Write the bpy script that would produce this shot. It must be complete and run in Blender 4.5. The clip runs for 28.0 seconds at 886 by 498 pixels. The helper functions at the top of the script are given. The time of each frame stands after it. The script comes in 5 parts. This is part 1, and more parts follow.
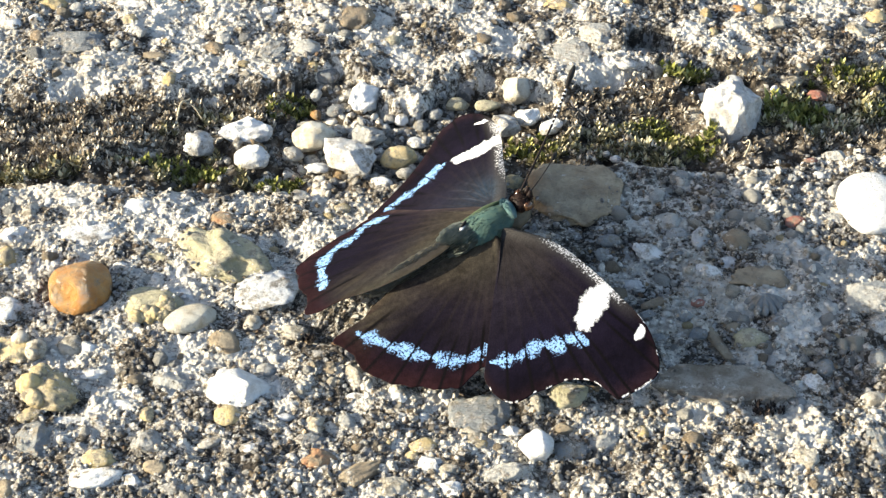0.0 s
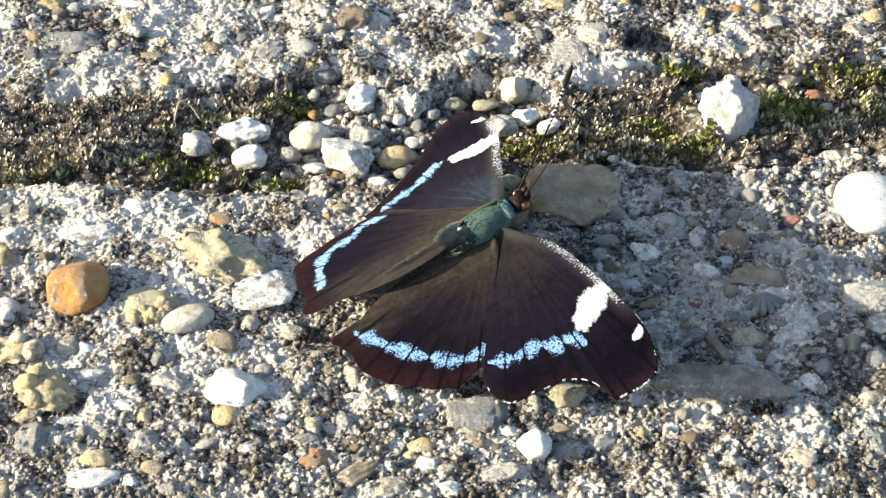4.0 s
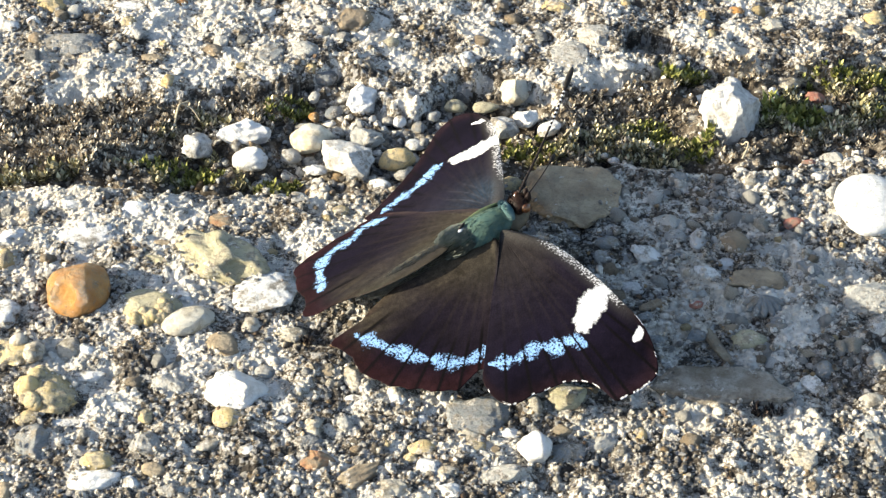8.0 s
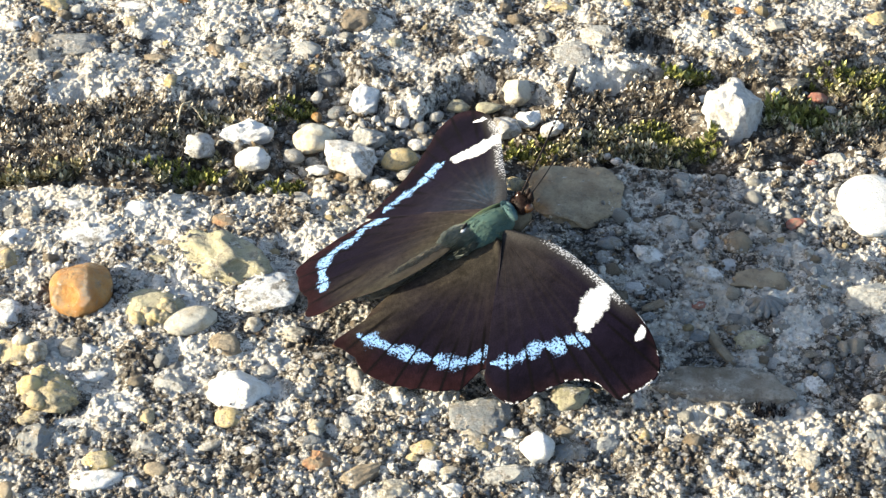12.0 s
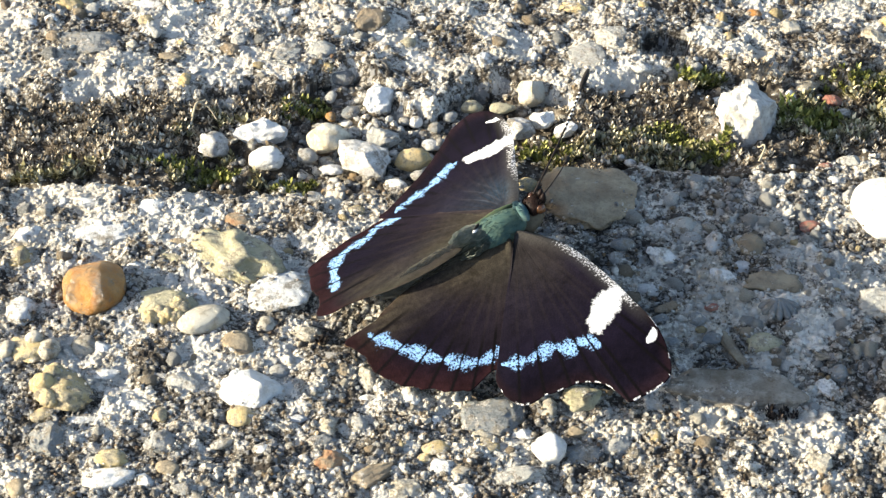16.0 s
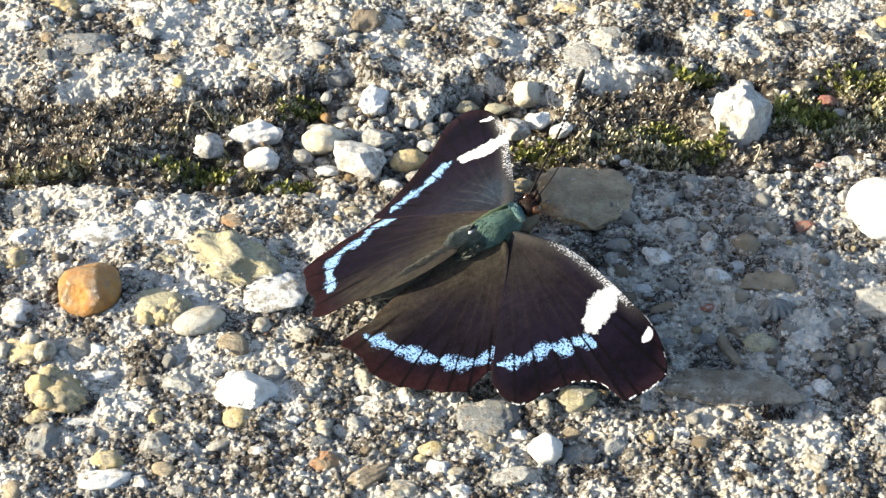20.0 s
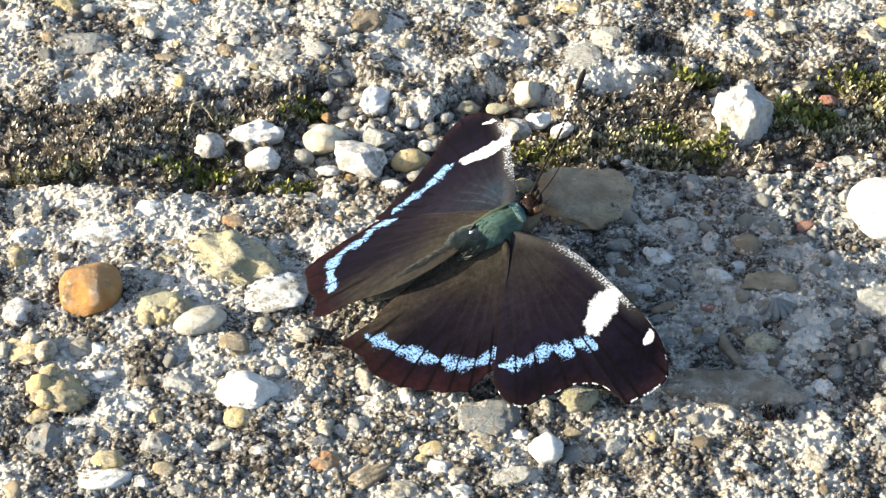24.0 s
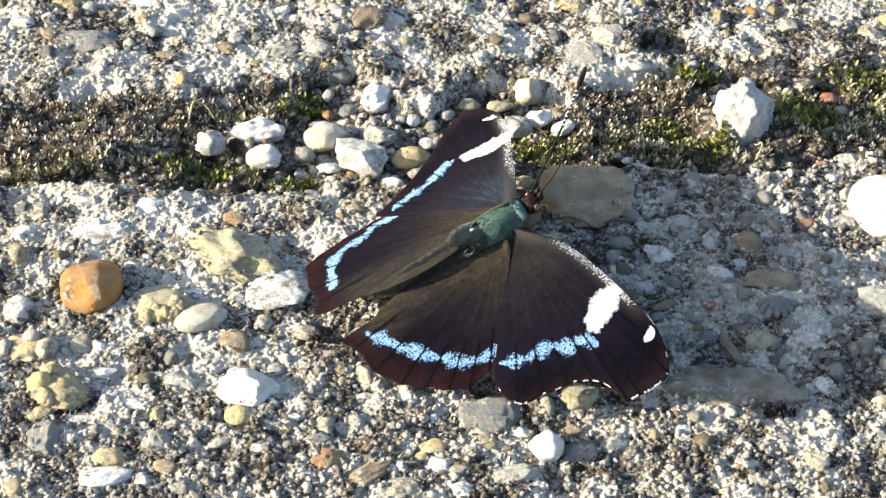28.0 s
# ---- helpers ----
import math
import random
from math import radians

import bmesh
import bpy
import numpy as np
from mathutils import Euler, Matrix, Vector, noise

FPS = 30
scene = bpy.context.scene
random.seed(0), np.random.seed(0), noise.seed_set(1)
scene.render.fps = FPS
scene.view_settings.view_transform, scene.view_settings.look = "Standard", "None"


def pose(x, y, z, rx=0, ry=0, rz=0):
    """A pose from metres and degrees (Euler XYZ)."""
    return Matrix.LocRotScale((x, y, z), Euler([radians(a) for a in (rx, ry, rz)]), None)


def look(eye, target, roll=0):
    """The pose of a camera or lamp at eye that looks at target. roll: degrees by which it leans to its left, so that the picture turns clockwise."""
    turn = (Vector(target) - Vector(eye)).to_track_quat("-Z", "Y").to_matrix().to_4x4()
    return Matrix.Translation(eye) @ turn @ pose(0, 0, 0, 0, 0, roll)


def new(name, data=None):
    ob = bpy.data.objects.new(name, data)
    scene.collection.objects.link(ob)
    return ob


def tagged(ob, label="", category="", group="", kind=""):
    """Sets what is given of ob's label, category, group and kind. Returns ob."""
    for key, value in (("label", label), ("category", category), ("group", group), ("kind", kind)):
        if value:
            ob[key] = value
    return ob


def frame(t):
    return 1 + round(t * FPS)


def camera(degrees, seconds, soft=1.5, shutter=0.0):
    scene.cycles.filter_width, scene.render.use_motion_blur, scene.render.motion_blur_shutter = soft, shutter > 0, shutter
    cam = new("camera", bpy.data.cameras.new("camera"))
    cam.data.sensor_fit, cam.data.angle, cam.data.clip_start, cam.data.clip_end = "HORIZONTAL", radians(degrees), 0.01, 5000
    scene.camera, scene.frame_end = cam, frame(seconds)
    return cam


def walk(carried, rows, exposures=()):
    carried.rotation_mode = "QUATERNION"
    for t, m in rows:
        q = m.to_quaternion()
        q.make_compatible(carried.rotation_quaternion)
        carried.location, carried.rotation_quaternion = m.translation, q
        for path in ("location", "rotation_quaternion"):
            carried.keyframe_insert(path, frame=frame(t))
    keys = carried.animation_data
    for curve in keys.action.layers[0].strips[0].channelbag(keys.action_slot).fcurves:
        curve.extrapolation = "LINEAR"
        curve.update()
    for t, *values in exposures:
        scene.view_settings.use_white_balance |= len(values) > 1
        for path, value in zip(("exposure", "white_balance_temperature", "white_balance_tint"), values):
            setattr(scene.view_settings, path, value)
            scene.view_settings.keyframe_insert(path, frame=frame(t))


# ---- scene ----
import functools

# ---------------- camera and its path ----------------
MM = 0.001
EYE = (0.0, -0.23473, 0.23473)
cam = camera(24, 28.0, soft=1.3)
walk(cam, [
    (0, look(EYE, (0.000000, -0.000340, 0.0))),
    (0.5, look(EYE, (0.000229, -0.000162, 0.0))),
    (1, look(EYE, (0.000185, -0.000211, 0.0))),
    (1.5, look(EYE, (0.000539, -0.000373, 0.0))),
    (2, look(EYE, (0.000688, -0.000501, 0.0))),
    (2.5, look(EYE, (0.000894, -0.000275, 0.0))),
    (3, look(EYE, (0.000688, -0.000178, 0.0))),
    (3.5, look(EYE, (0.000298, -0.000389, 0.0))),
    (5.5, look(EYE, (0.000586, -0.000032, 0.0))),
    (6, look(EYE, (0.000242, 0.000195, 0.0))),
    (6.5, look(EYE, (-0.000116, 0.000342, 0.0))),
    (7, look(EYE, (0.000000, 0.000261, 0.0))),
    (7.5, look(EYE, (-0.000139, 0.000179, 0.0))),
    (8, look(EYE, (0.000275, 0.000098, 0.0))),
    (8.5, look(EYE, (0.000782, 0.000065, 0.0))),
    (9, look(EYE, (0.000310, 0.000017, 0.0))),
    (9.5, look(EYE, (0.000298, -0.000016, 0.0))),
    (10, look(EYE, (-0.000139, 0.000066, 0.0))),
    (10.5, look(EYE, (0.000127, -0.000161, 0.0))),
    (11, look(EYE, (0.000000, 0.000000, 0.0))),
    (11.5, look(EYE, (0.000139, -0.000082, 0.0))),
    (12, look(EYE, (-0.000139, 0.000146, 0.0))),
    (12.5, look(EYE, (-0.000688, -0.000064, 0.0))),
    (14.5, look(EYE, (-0.003363, -0.000259, 0.0))),
    (15, look(EYE, (-0.001517, 0.000000, 0.0))),
    (15.5, look(EYE, (-0.001528, 0.000130, 0.0))),
    (16, look(EYE, (-0.002205, 0.000195, 0.0))),
    (16.5, look(EYE, (-0.001792, 0.000212, 0.0))),
    (17, look(EYE, (-0.001229, 0.000195, 0.0))),
    (17.5, look(EYE, (-0.001448, 0.000163, 0.0))),
    (18, look(EYE, (-0.000977, 0.000277, 0.0))),
    (18.5, look(EYE, (-0.001230, 0.000440, 0.0))),
    (19, look(EYE, (-0.001289, 0.000585, 0.0))),
    (19.5, look(EYE, (-0.001691, 0.000455, 0.0))),
    (20, look(EYE, (-0.001518, 0.000391, 0.0))),
    (20.5, look(EYE, (-0.001792, 0.000359, 0.0))),
    (21, look(EYE, (-0.001933, 0.000634, 0.0))),
    (21.5, look(EYE, (-0.001990, 0.000781, 0.0))),
    (23.5, look(EYE, (-0.001368, 0.000259, 0.0))),
    (24, look(EYE, (-0.001666, 0.000359, 0.0))),
    (24.5, look(EYE, (-0.002401, 0.000260, 0.0))),
    (25, look(EYE, (-0.002481, 0.000146, 0.0))),
    (25.5, look(EYE, (-0.001930, -0.000194, 0.0))),
    (26, look(EYE, (-0.001527, -0.000145, 0.0))),
    (26.5, look(EYE, (-0.002065, -0.000194, 0.0))),
    (27, look(EYE, (-0.001791, -0.000130, 0.0))),
    (27.5, look(EYE, (-0.001953, -0.000065, 0.0))),
    (28, look(EYE, (-0.001790, -0.000194, 0.0))),
])

# ---------------- light ----------------
SUN_HEIGHT, SUN_TURN = 15.5, 3.0      # degrees: above the ground, and of its light's way from +x towards +y
world = bpy.data.worlds.new("sky")
scene.world = world
world.use_nodes = True
wn = world.node_tree.nodes
sky = wn.new("ShaderNodeTexSky")
sky.sky_type = "NISHITA"
sky.sun_disc = False
sky.sun_elevation = radians(SUN_HEIGHT)
sky.sun_rotation = radians(270 - SUN_TURN)
sky.air_density, sky.dust_density, sky.ozone_density = 0.8, 1.4, 0.9
wn["Background"].inputs["Strength"].default_value = 0.134
world.node_tree.links.new(sky.outputs["Color"], wn["Background"].inputs["Color"])
lamp = bpy.data.lights.new("sun", "SUN")
lamp.energy, lamp.angle, lamp.color = 5.0, radians(0.5), (1.0, 0.92, 0.725)
sun = new("sun", lamp)
way = Vector((math.cos(radians(SUN_TURN)), math.sin(radians(SUN_TURN)), -math.tan(radians(SUN_HEIGHT))))
sun.matrix_world = Matrix.Translation((-1.0, -0.2, 0.6)) @ way.to_track_quat("-Z", "Y").to_matrix().to_4x4()
scene.view_settings.exposure = 1.51


# ---------------- small tools ----------------
def rgb(c, a=1.0):
    return (c[0], c[1], c[2], a)


@functools.lru_cache(None)
def dice(seed):
    return np.random.RandomState(seed).rand(64, 64)


def lattice(x, y, cell, seed):
    """Smooth value noise between 0 and 1, cells in mm."""
    table = dice(seed)
    u, v = np.asarray(x) / cell + 31.7, np.asarray(y) / cell + 17.3
    i, j = np.floor(u).astype(int), np.floor(v).astype(int)
    a, b = u - i, v - j
    a, b = a * a * (3 - 2 * a), b * b * (3 - 2 * b)
    g = lambda p, q: table[p % 64, q % 64]
    return (g(i, j) * (1 - a) + g(i + 1, j) * a) * (1 - b) + (g(i, j + 1) * (1 - a) + g(i + 1, j + 1) * a) * b


def granules(x, y, cell, seed, share=0.8):
    """Sand grains half sunk in the mortar: their height above it in mm, and a tone between 0 and 1 for each grain."""
    x, y = np.asarray(x, float), np.asarray(y, float)
    rs = np.random.RandomState(seed)
    jx, jy, size, tone, tall = [rs.rand(128, 128) for k in range(5)]
    size = np.where(rs.rand(128, 128) < share, 0.22 + 0.42 * size, 0.0)
    stretch = 0.6 + 0.9 * rs.rand(128, 128)
    u, v = x / cell, y / cell
    i0, j0 = np.floor(u).astype(int), np.floor(v).astype(int)
    high, shade = np.zeros(u.shape), np.zeros(u.shape)
    for di in (-1, 0, 1):
        for dj in (-1, 0, 1):
            i, j = (i0 + di) % 128, (j0 + dj) % 128
            a, b = u - (i0 + di + jx[i, j]), v - (j0 + dj + jy[i, j])
            a, b = a * 0.8 + b * 0.6 * (tone[i, j] - 0.5), b * stretch[i, j]
            r = size[i, j]
            d = np.maximum(np.abs(a), np.abs(b)) * 0.45 + np.sqrt(a * a + b * b) * 0.6
            h = np.sqrt(np.clip(r * r - d * d, 0, None)) * (0.5 + 0.8 * tall[i, j])
            m = h > high
            high, shade = np.where(m, h, high), np.where(m, tone[i, j], shade)
    return high * cell, shade


def near_edge(x):
    """Back edge of the near slab, in mm."""
    x = np.asarray(x, float)
    y = np.interp(x, [-120, -72.9, -63.7, -54.3, -44.8, -35.6, -26.3, -17.0, -7.8, 10.8, 20.2, 29.7, 39.0, 48.3, 53.1, 59.9, 67.6, 74.2, 120],
                  [15.2, 15.2, 16.2, 15.2, 13.6, 14.6, 12.9, 12.5, 14.6, 18.2, 19.5, 20.0, 19.8, 19.2, 20.3, 21.7, 22.8, 23.9, 23.9])
    return y + 1.2 * (lattice(x, x * 0, 3.5, 6) - 0.5) + 0.7 * (lattice(x, x * 0, 1.3, 9) - 0.5)


def far_edge(x):
    """Front edge of the far slab, broken out in places, in mm."""
    x = np.asarray(x, float)
    y = np.interp(x, [-120, -76.4, -66.7, -57.0, -47.1, -37.5, -27.7, -23.5, -18.1, -14.1, -10.0, -4.2, -0.9, 2.5, 8.4, 14.3, 21.0, 27.0, 32.9, 46.0, 55.7, 65.7, 77.4, 120],
                  [35.4, 35.4, 36.4, 37.8, 36.5, 38.6, 39.6, 43.5, 44.0, 40.2, 33.6, 33.2, 38.7, 42.0, 41.7, 40.2, 38.0, 40.5, 42.0, 45.1, 44.0, 44.8, 45.7, 45.7])
    return y + 2.0 * (lattice(x, x * 0, 4, 8) - 0.5) + 1.2 * (lattice(x, x * 0, 1.4, 10) - 0.5)


def rough(x, y):
    """Relief of the worn concrete, in mm."""
    z = 1.3 * (lattice(x, y, 13, 11) - 0.5) + 1.0 * (lattice(x, y, 5.2, 12) - 0.5)
    z = z + 0.65 * (lattice(x, y, 2.3, 13) - 0.5) + 0.26 * (lattice(x, y, 1.0, 14) - 0.5) + 0.30 * (lattice(x, y, 0.5, 16) - 0.5)
    z = z + 0.48 * granules(x, y, 1.45, 31, 0.26)[0] + 0.58 * granules(x, y, 0.7, 32, 0.7)[0]
    z = z - 2.6 * np.clip(lattice(x, y, 3.4, 15) - 0.74, 0, 1)
    return z


def slab_top(x, y):
    """A slab's surface, crumbling down at the joint, with one broken-out hollow."""
    x, y = np.asarray(x, float), np.asarray(y, float)
    z = rough(x, y)
    lo, hi = near_edge(x), far_edge(x)
    near = np.clip(1 - (lo - y) / 2.4, 0, 1) * (y < 29)
    far = np.clip(1 - (y - hi) / 4.5, 0, 1) * (y > 29)
    crumb = 0.55 + 0.9 * lattice(x, y, 1.8, 17)
    z = z - 2.2 * near ** 2 * crumb - 3.4 * far ** 2 * crumb
    hollow = np.clip(4.6 - np.abs(x - 36.6) / 1.0, 0, 1) * np.clip(3.6 - np.abs(y - 51.6) / 1.0, 0, 1)
    return z - 4.2 * hollow + 1.5 * np.exp(-((x - 28.0) / 5.0) ** 2 - ((y - 51.5) / 4.0) ** 2)


def bed_top(x, y):
    """Soil and grit that fill the joint, in mm."""
    x, y = np.asarray(x, float), np.asarray(y, float)
    high = 1.6 * np.clip((-x - 42.0) / 12.0, 0, 1) + 0.9 * np.clip((x - 14) / 10.0, 0, 1)
    high = high + 1.0 * np.clip(1 - (far_edge(x) - y) / 4.0, 0, 1) * (x < -20)
    return -3.5 + high + 3.0 * (lattice(x, y, 9, 21) - 0.5) + 2.6 * (lattice(x, y, 3.0, 22) - 0.5) + 1.1 * (lattice(x, y, 1.1, 23) - 0.5)


def sunk_bed(x, y):
    """The bed, which dips under the slabs' edges."""
    z = bed_top(x, y)
    return np.where((y > near_edge(x) + 0.3) & (y < far_edge(x) - 0.3), z, np.minimum(z, -5.0))


def ground_top(x, y):
    x, y = np.asarray(x, float), np.asarray(y, float)
    inside = (y > near_edge(x)) & (y < far_edge(x))
    return np.where(inside, bed_top(x, y), slab_top(x, y))


def mesh_of(name, verts, faces, mat, smooth=True):
    me = bpy.data.meshes.new(name)
    me.from_pydata([tuple(v) for v in verts], [], [tuple(q) for q in faces])
    if smooth:
        me.polygons.foreach_set("use_smooth", [True] * len(me.polygons))
    me.materials.append(mat)
    me.update()
    return me


def under(ob, parent):
    ob.parent = parent
    return ob


def piece(name, verts, faces, mat, parent=None, label="", smooth=True):
    ob = new(name, mesh_of(name, verts, faces, mat, smooth))
    if parent is not None:
        ob.parent = parent
    if label:
        tagged(ob, label)
    return ob


def ball(level):
    bm = bmesh.new()
    bmesh.ops.create_icosphere(bm, subdivisions=level, radius=1.0)
    v = np.array([p.co[:] for p in bm.verts])
    q = [[p.index for p in face.verts] for face in bm.faces]
    bm.free()
    return v, q


BALLS = {n: ball(n) for n in (1, 2, 3, 4)}


def lumpy(level, shape, rs, facets=()):
    """A unit stone: 'round', 'angular' or 'flat'; facets: bearing and rise of its broken faces in degrees, and how far out they lie."""
    v, q = BALLS[level]
    v = v.copy()
    bumps = {"smooth": 0.05, "round": 0.13, "angular": 0.10, "flat": 0.15, "boulder": 0.07, "knobby": 0.12, "chip": 0.12}[shape]
    push = np.zeros(len(v))
    for k in range(9):
        w = rs.randn(3) * (1.2 + 0.55 * k)
        push += np.sin(v @ w + rs.rand() * 6.3) / (1.3 + 0.7 * k)
    v *= (1 + bumps * push)[:, None]
    if shape == "flat":
        rho = np.linalg.norm(v[:, :2], axis=1)
        v[:, :2] *= (rho / np.maximum((np.abs(v[:, :2]) ** 3.4).sum(1) ** (1 / 3.4), 1e-6))[:, None]
    for k in range({"smooth": 0, "round": 4, "angular": 16, "flat": 5, "boulder": 14, "knobby": 5, "chip": 10}[shape]):
        n = rs.randn(3)
        n /= np.linalg.norm(n)
        d = rs.uniform(*{"round": (0.8, 0.95), "boulder": (0.66, 0.9), "flat": (0.74, 0.95), "chip": (0.45, 0.8)}.get(shape, (0.58, 0.86)))
        over = np.clip(v @ n - d, 0, None)
        v -= np.outer(over * 0.88, n)
    for bearing, rise, d in facets:
        n = np.array((math.cos(radians(bearing)) * math.cos(radians(rise)), math.sin(radians(bearing)) * math.cos(radians(rise)), math.sin(radians(rise))))
        over = np.clip(v @ n - d, 0, None)
        v -= np.outer(over * 0.94, n)
    if shape == "flat":
        top = np.clip(v[:, 2] - 0.45, 0, None)
        v[:, 2] -= top * 0.55
    fine = np.zeros(len(v))
    for k in range(6):
        w = rs.randn(3) * (7.0 if shape == "knobby" else 9.0)
        if shape == "knobby":
            fine += np.sin(v @ w + rs.rand() * 6.3) * np.sin(v @ (rs.randn(3) * 8.0)) * 0.5
        else:
            fine += np.sin(v @ w + rs.rand() * 6.3)
    v *= (1 + {"smooth": 0.003, "round": 0.008, "angular": 0.026, "flat": 0.030, "boulder": 0.022, "knobby": 0.10, "chip": 0.0}[shape] * fine)[:, None]
    v /= np.abs(v).max(0)
    return v, q


# ---------------- materials ----------------
class Nodes:
    def __init__(self, name):
        self.mat = bpy.data.materials.new(name)
        self.mat.use_nodes = True
        self.tree = self.mat.node_tree
        self.bsdf = self.tree.nodes["Principled BSDF"]

    def add(self, kind, **values):
        node = self.tree.nodes.new(kind)
        for k, v in values.items():
            node.inputs[k.replace("_", " ")].default_value = v
        return node

    def link(self, a, b):
        self.tree.links.new(a, b)

    def coords(self):
        return self.add("ShaderNodeTexCoord").outputs["Object"]

    def grain(self, scale, detail=4.0, rough=0.6, at=None):
        n = self.add("ShaderNodeTexNoise", Scale=scale, Detail=detail, Roughness=rough)
        self.link(at or self.coords(), n.inputs["Vector"])
        return n.outputs["Fac"]

    def ramp(self, fac, stops, step=False):
        r = self.add("ShaderNodeValToRGB")
        r.color_ramp.interpolation = "CONSTANT" if step else "LINEAR"
        e = r.color_ramp.elements
        while len(e) < len(stops):
            e.new(0.5)
        for el, (p, c) in zip(e, stops):
            el.position, el.color = p, rgb(c)
        self.link(fac, r.inputs["Fac"])
        return r.outputs["Color"]

    def mix(self, fac, a, b, blend="MIX"):
        m = self.add("ShaderNodeMix")
        m.data_type, m.blend_type = "RGBA", blend
        for sock, val in ((m.inputs["Factor"], fac), (m.inputs["A"], None), (m.inputs["B"], None)):
            if val is not None:
                if isinstance(val, (int, float)):
                    sock.default_value = val
                else:
                    self.link(val, sock)
        for sock, val in ((m.inputs[6], a), (m.inputs[7], b)):
            if isinstance(val, tuple):
                sock.default_value = rgb(val)
            else:
                self.link(val, sock)
        return m.outputs[2]

    def finish(self, color, roughness=0.7, bump=None, strength=0.5, distance=0.0003, specular=0.4):
        b = self.bsdf
        if isinstance(color, tuple):
            b.inputs["Base Color"].default_value = rgb(color)
        else:
            self.link(color, b.inputs["Base Color"])
        b.inputs["Roughness"].default_value = roughness
        b.inputs["Specular IOR Level"].default_value = specular
        if bump is not None:
            n = self.add("ShaderNodeBump", Strength=strength, Distance=distance)
            self.link(bump, n.inputs["Height"])
            self.link(n.outputs["Normal"], b.inputs["Normal"])
        return self.mat


def grey_ramp(n, fac, lo, hi, a=0.0, b=1.0):
    return n.ramp(fac, [(lo, (a, a, a)), (hi, (b, b, b))])


def cement(n, at, film_mark):
    """Lime and dirt in crumbs: fine noise whose level drifts with a coarse one and with the lime film."""
    drift = n.add("ShaderNodeMath")
    drift.operation = "MULTIPLY_ADD"
    n.link(n.grain(105, 5, 0.6, at), drift.inputs[0])
    drift.inputs[1].default_value, drift.inputs[2].default_value = 1.0, -0.875
    flake = n.add("ShaderNodeMath")
    flake.operation = "MULTIPLY_ADD"
    n.link(n.grain(330, 5, 0.65, at), flake.inputs[0])
    flake.inputs[1].default_value = 0.75
    n.link(drift.outputs[0], flake.inputs[2])
    film = n.add("ShaderNodeMath")
    film.operation = "MULTIPLY_ADD"
    n.link(film_mark, film.inputs[0])
    film.inputs[1].default_value = 0.13
    n.link(flake.outputs[0], film.inputs[2])
    level = n.add("ShaderNodeMath")
    n.link(n.grain(1250, 7, 0.8, at), level.inputs[0])
    n.link(film.outputs[0], level.inputs[1])
    crumbs = n.ramp(level.outputs[0], [(0.42, (0.052, 0.041, 0.030)), (0.48, (0.16, 0.130, 0.096)), (0.53, (0.46, 0.40, 0.31)), (0.578, (0.92, 0.86, 0.745))])
    stain = grey_ramp(n, n.grain(34, 4, 0.6, at), 0.48, 0.66, 0.0, 0.5)
    return n.mix(stain, crumbs, n.mix(1.0, crumbs, (0.58, 0.49, 0.37), "MULTIPLY"))


def concrete_material():
    n = Nodes("concrete")
    at = n.coords()
    marks = n.add("ShaderNodeVertexColor")
    marks.layer_name = "grain"
    split = n.add("ShaderNodeSeparateColor")
    n.link(marks.outputs["Color"], split.inputs["Color"])
    grain = n.ramp(split.outputs["Red"], [(0.0, (0.08, 0.07, 0.058)), (0.18, (0.26, 0.22, 0.165)), (0.36, (0.50, 0.46, 0.39)), (0.5, (0.70, 0.67, 0.61)), (0.62, (0.94, 0.92, 0.88)), (0.88, (0.52, 0.38, 0.22))], True)
    crumbs = cement(n, at, split.outputs["Blue"])
    col = n.mix(split.outputs["Green"], crumbs, n.mix(0.35, crumbs, grain))
    return n.finish(col, 0.85, n.grain(1700, 8, 0.78, at), 1.0, 0.0012, 0.3)


def grit_material():
    """Sand grains that the cement's lime and dirt half cover."""
    n = Nodes("grit")
    at = n.coords()
    sand = n.add("ShaderNodeVertexColor")
    sand.layer_name = "sand"
    crumbs = cement(n, at, sand.outputs["Alpha"])
    bare = grey_ramp(n, n.grain(700, 4, 0.6, at), 0.40, 0.62, 0.05, 0.75)
    return n.finish(n.mix(bare, crumbs, sand.outputs["Color"]), 0.75, n.grain(1700, 8, 0.78, at), 1.0, 0.0010, 0.3)


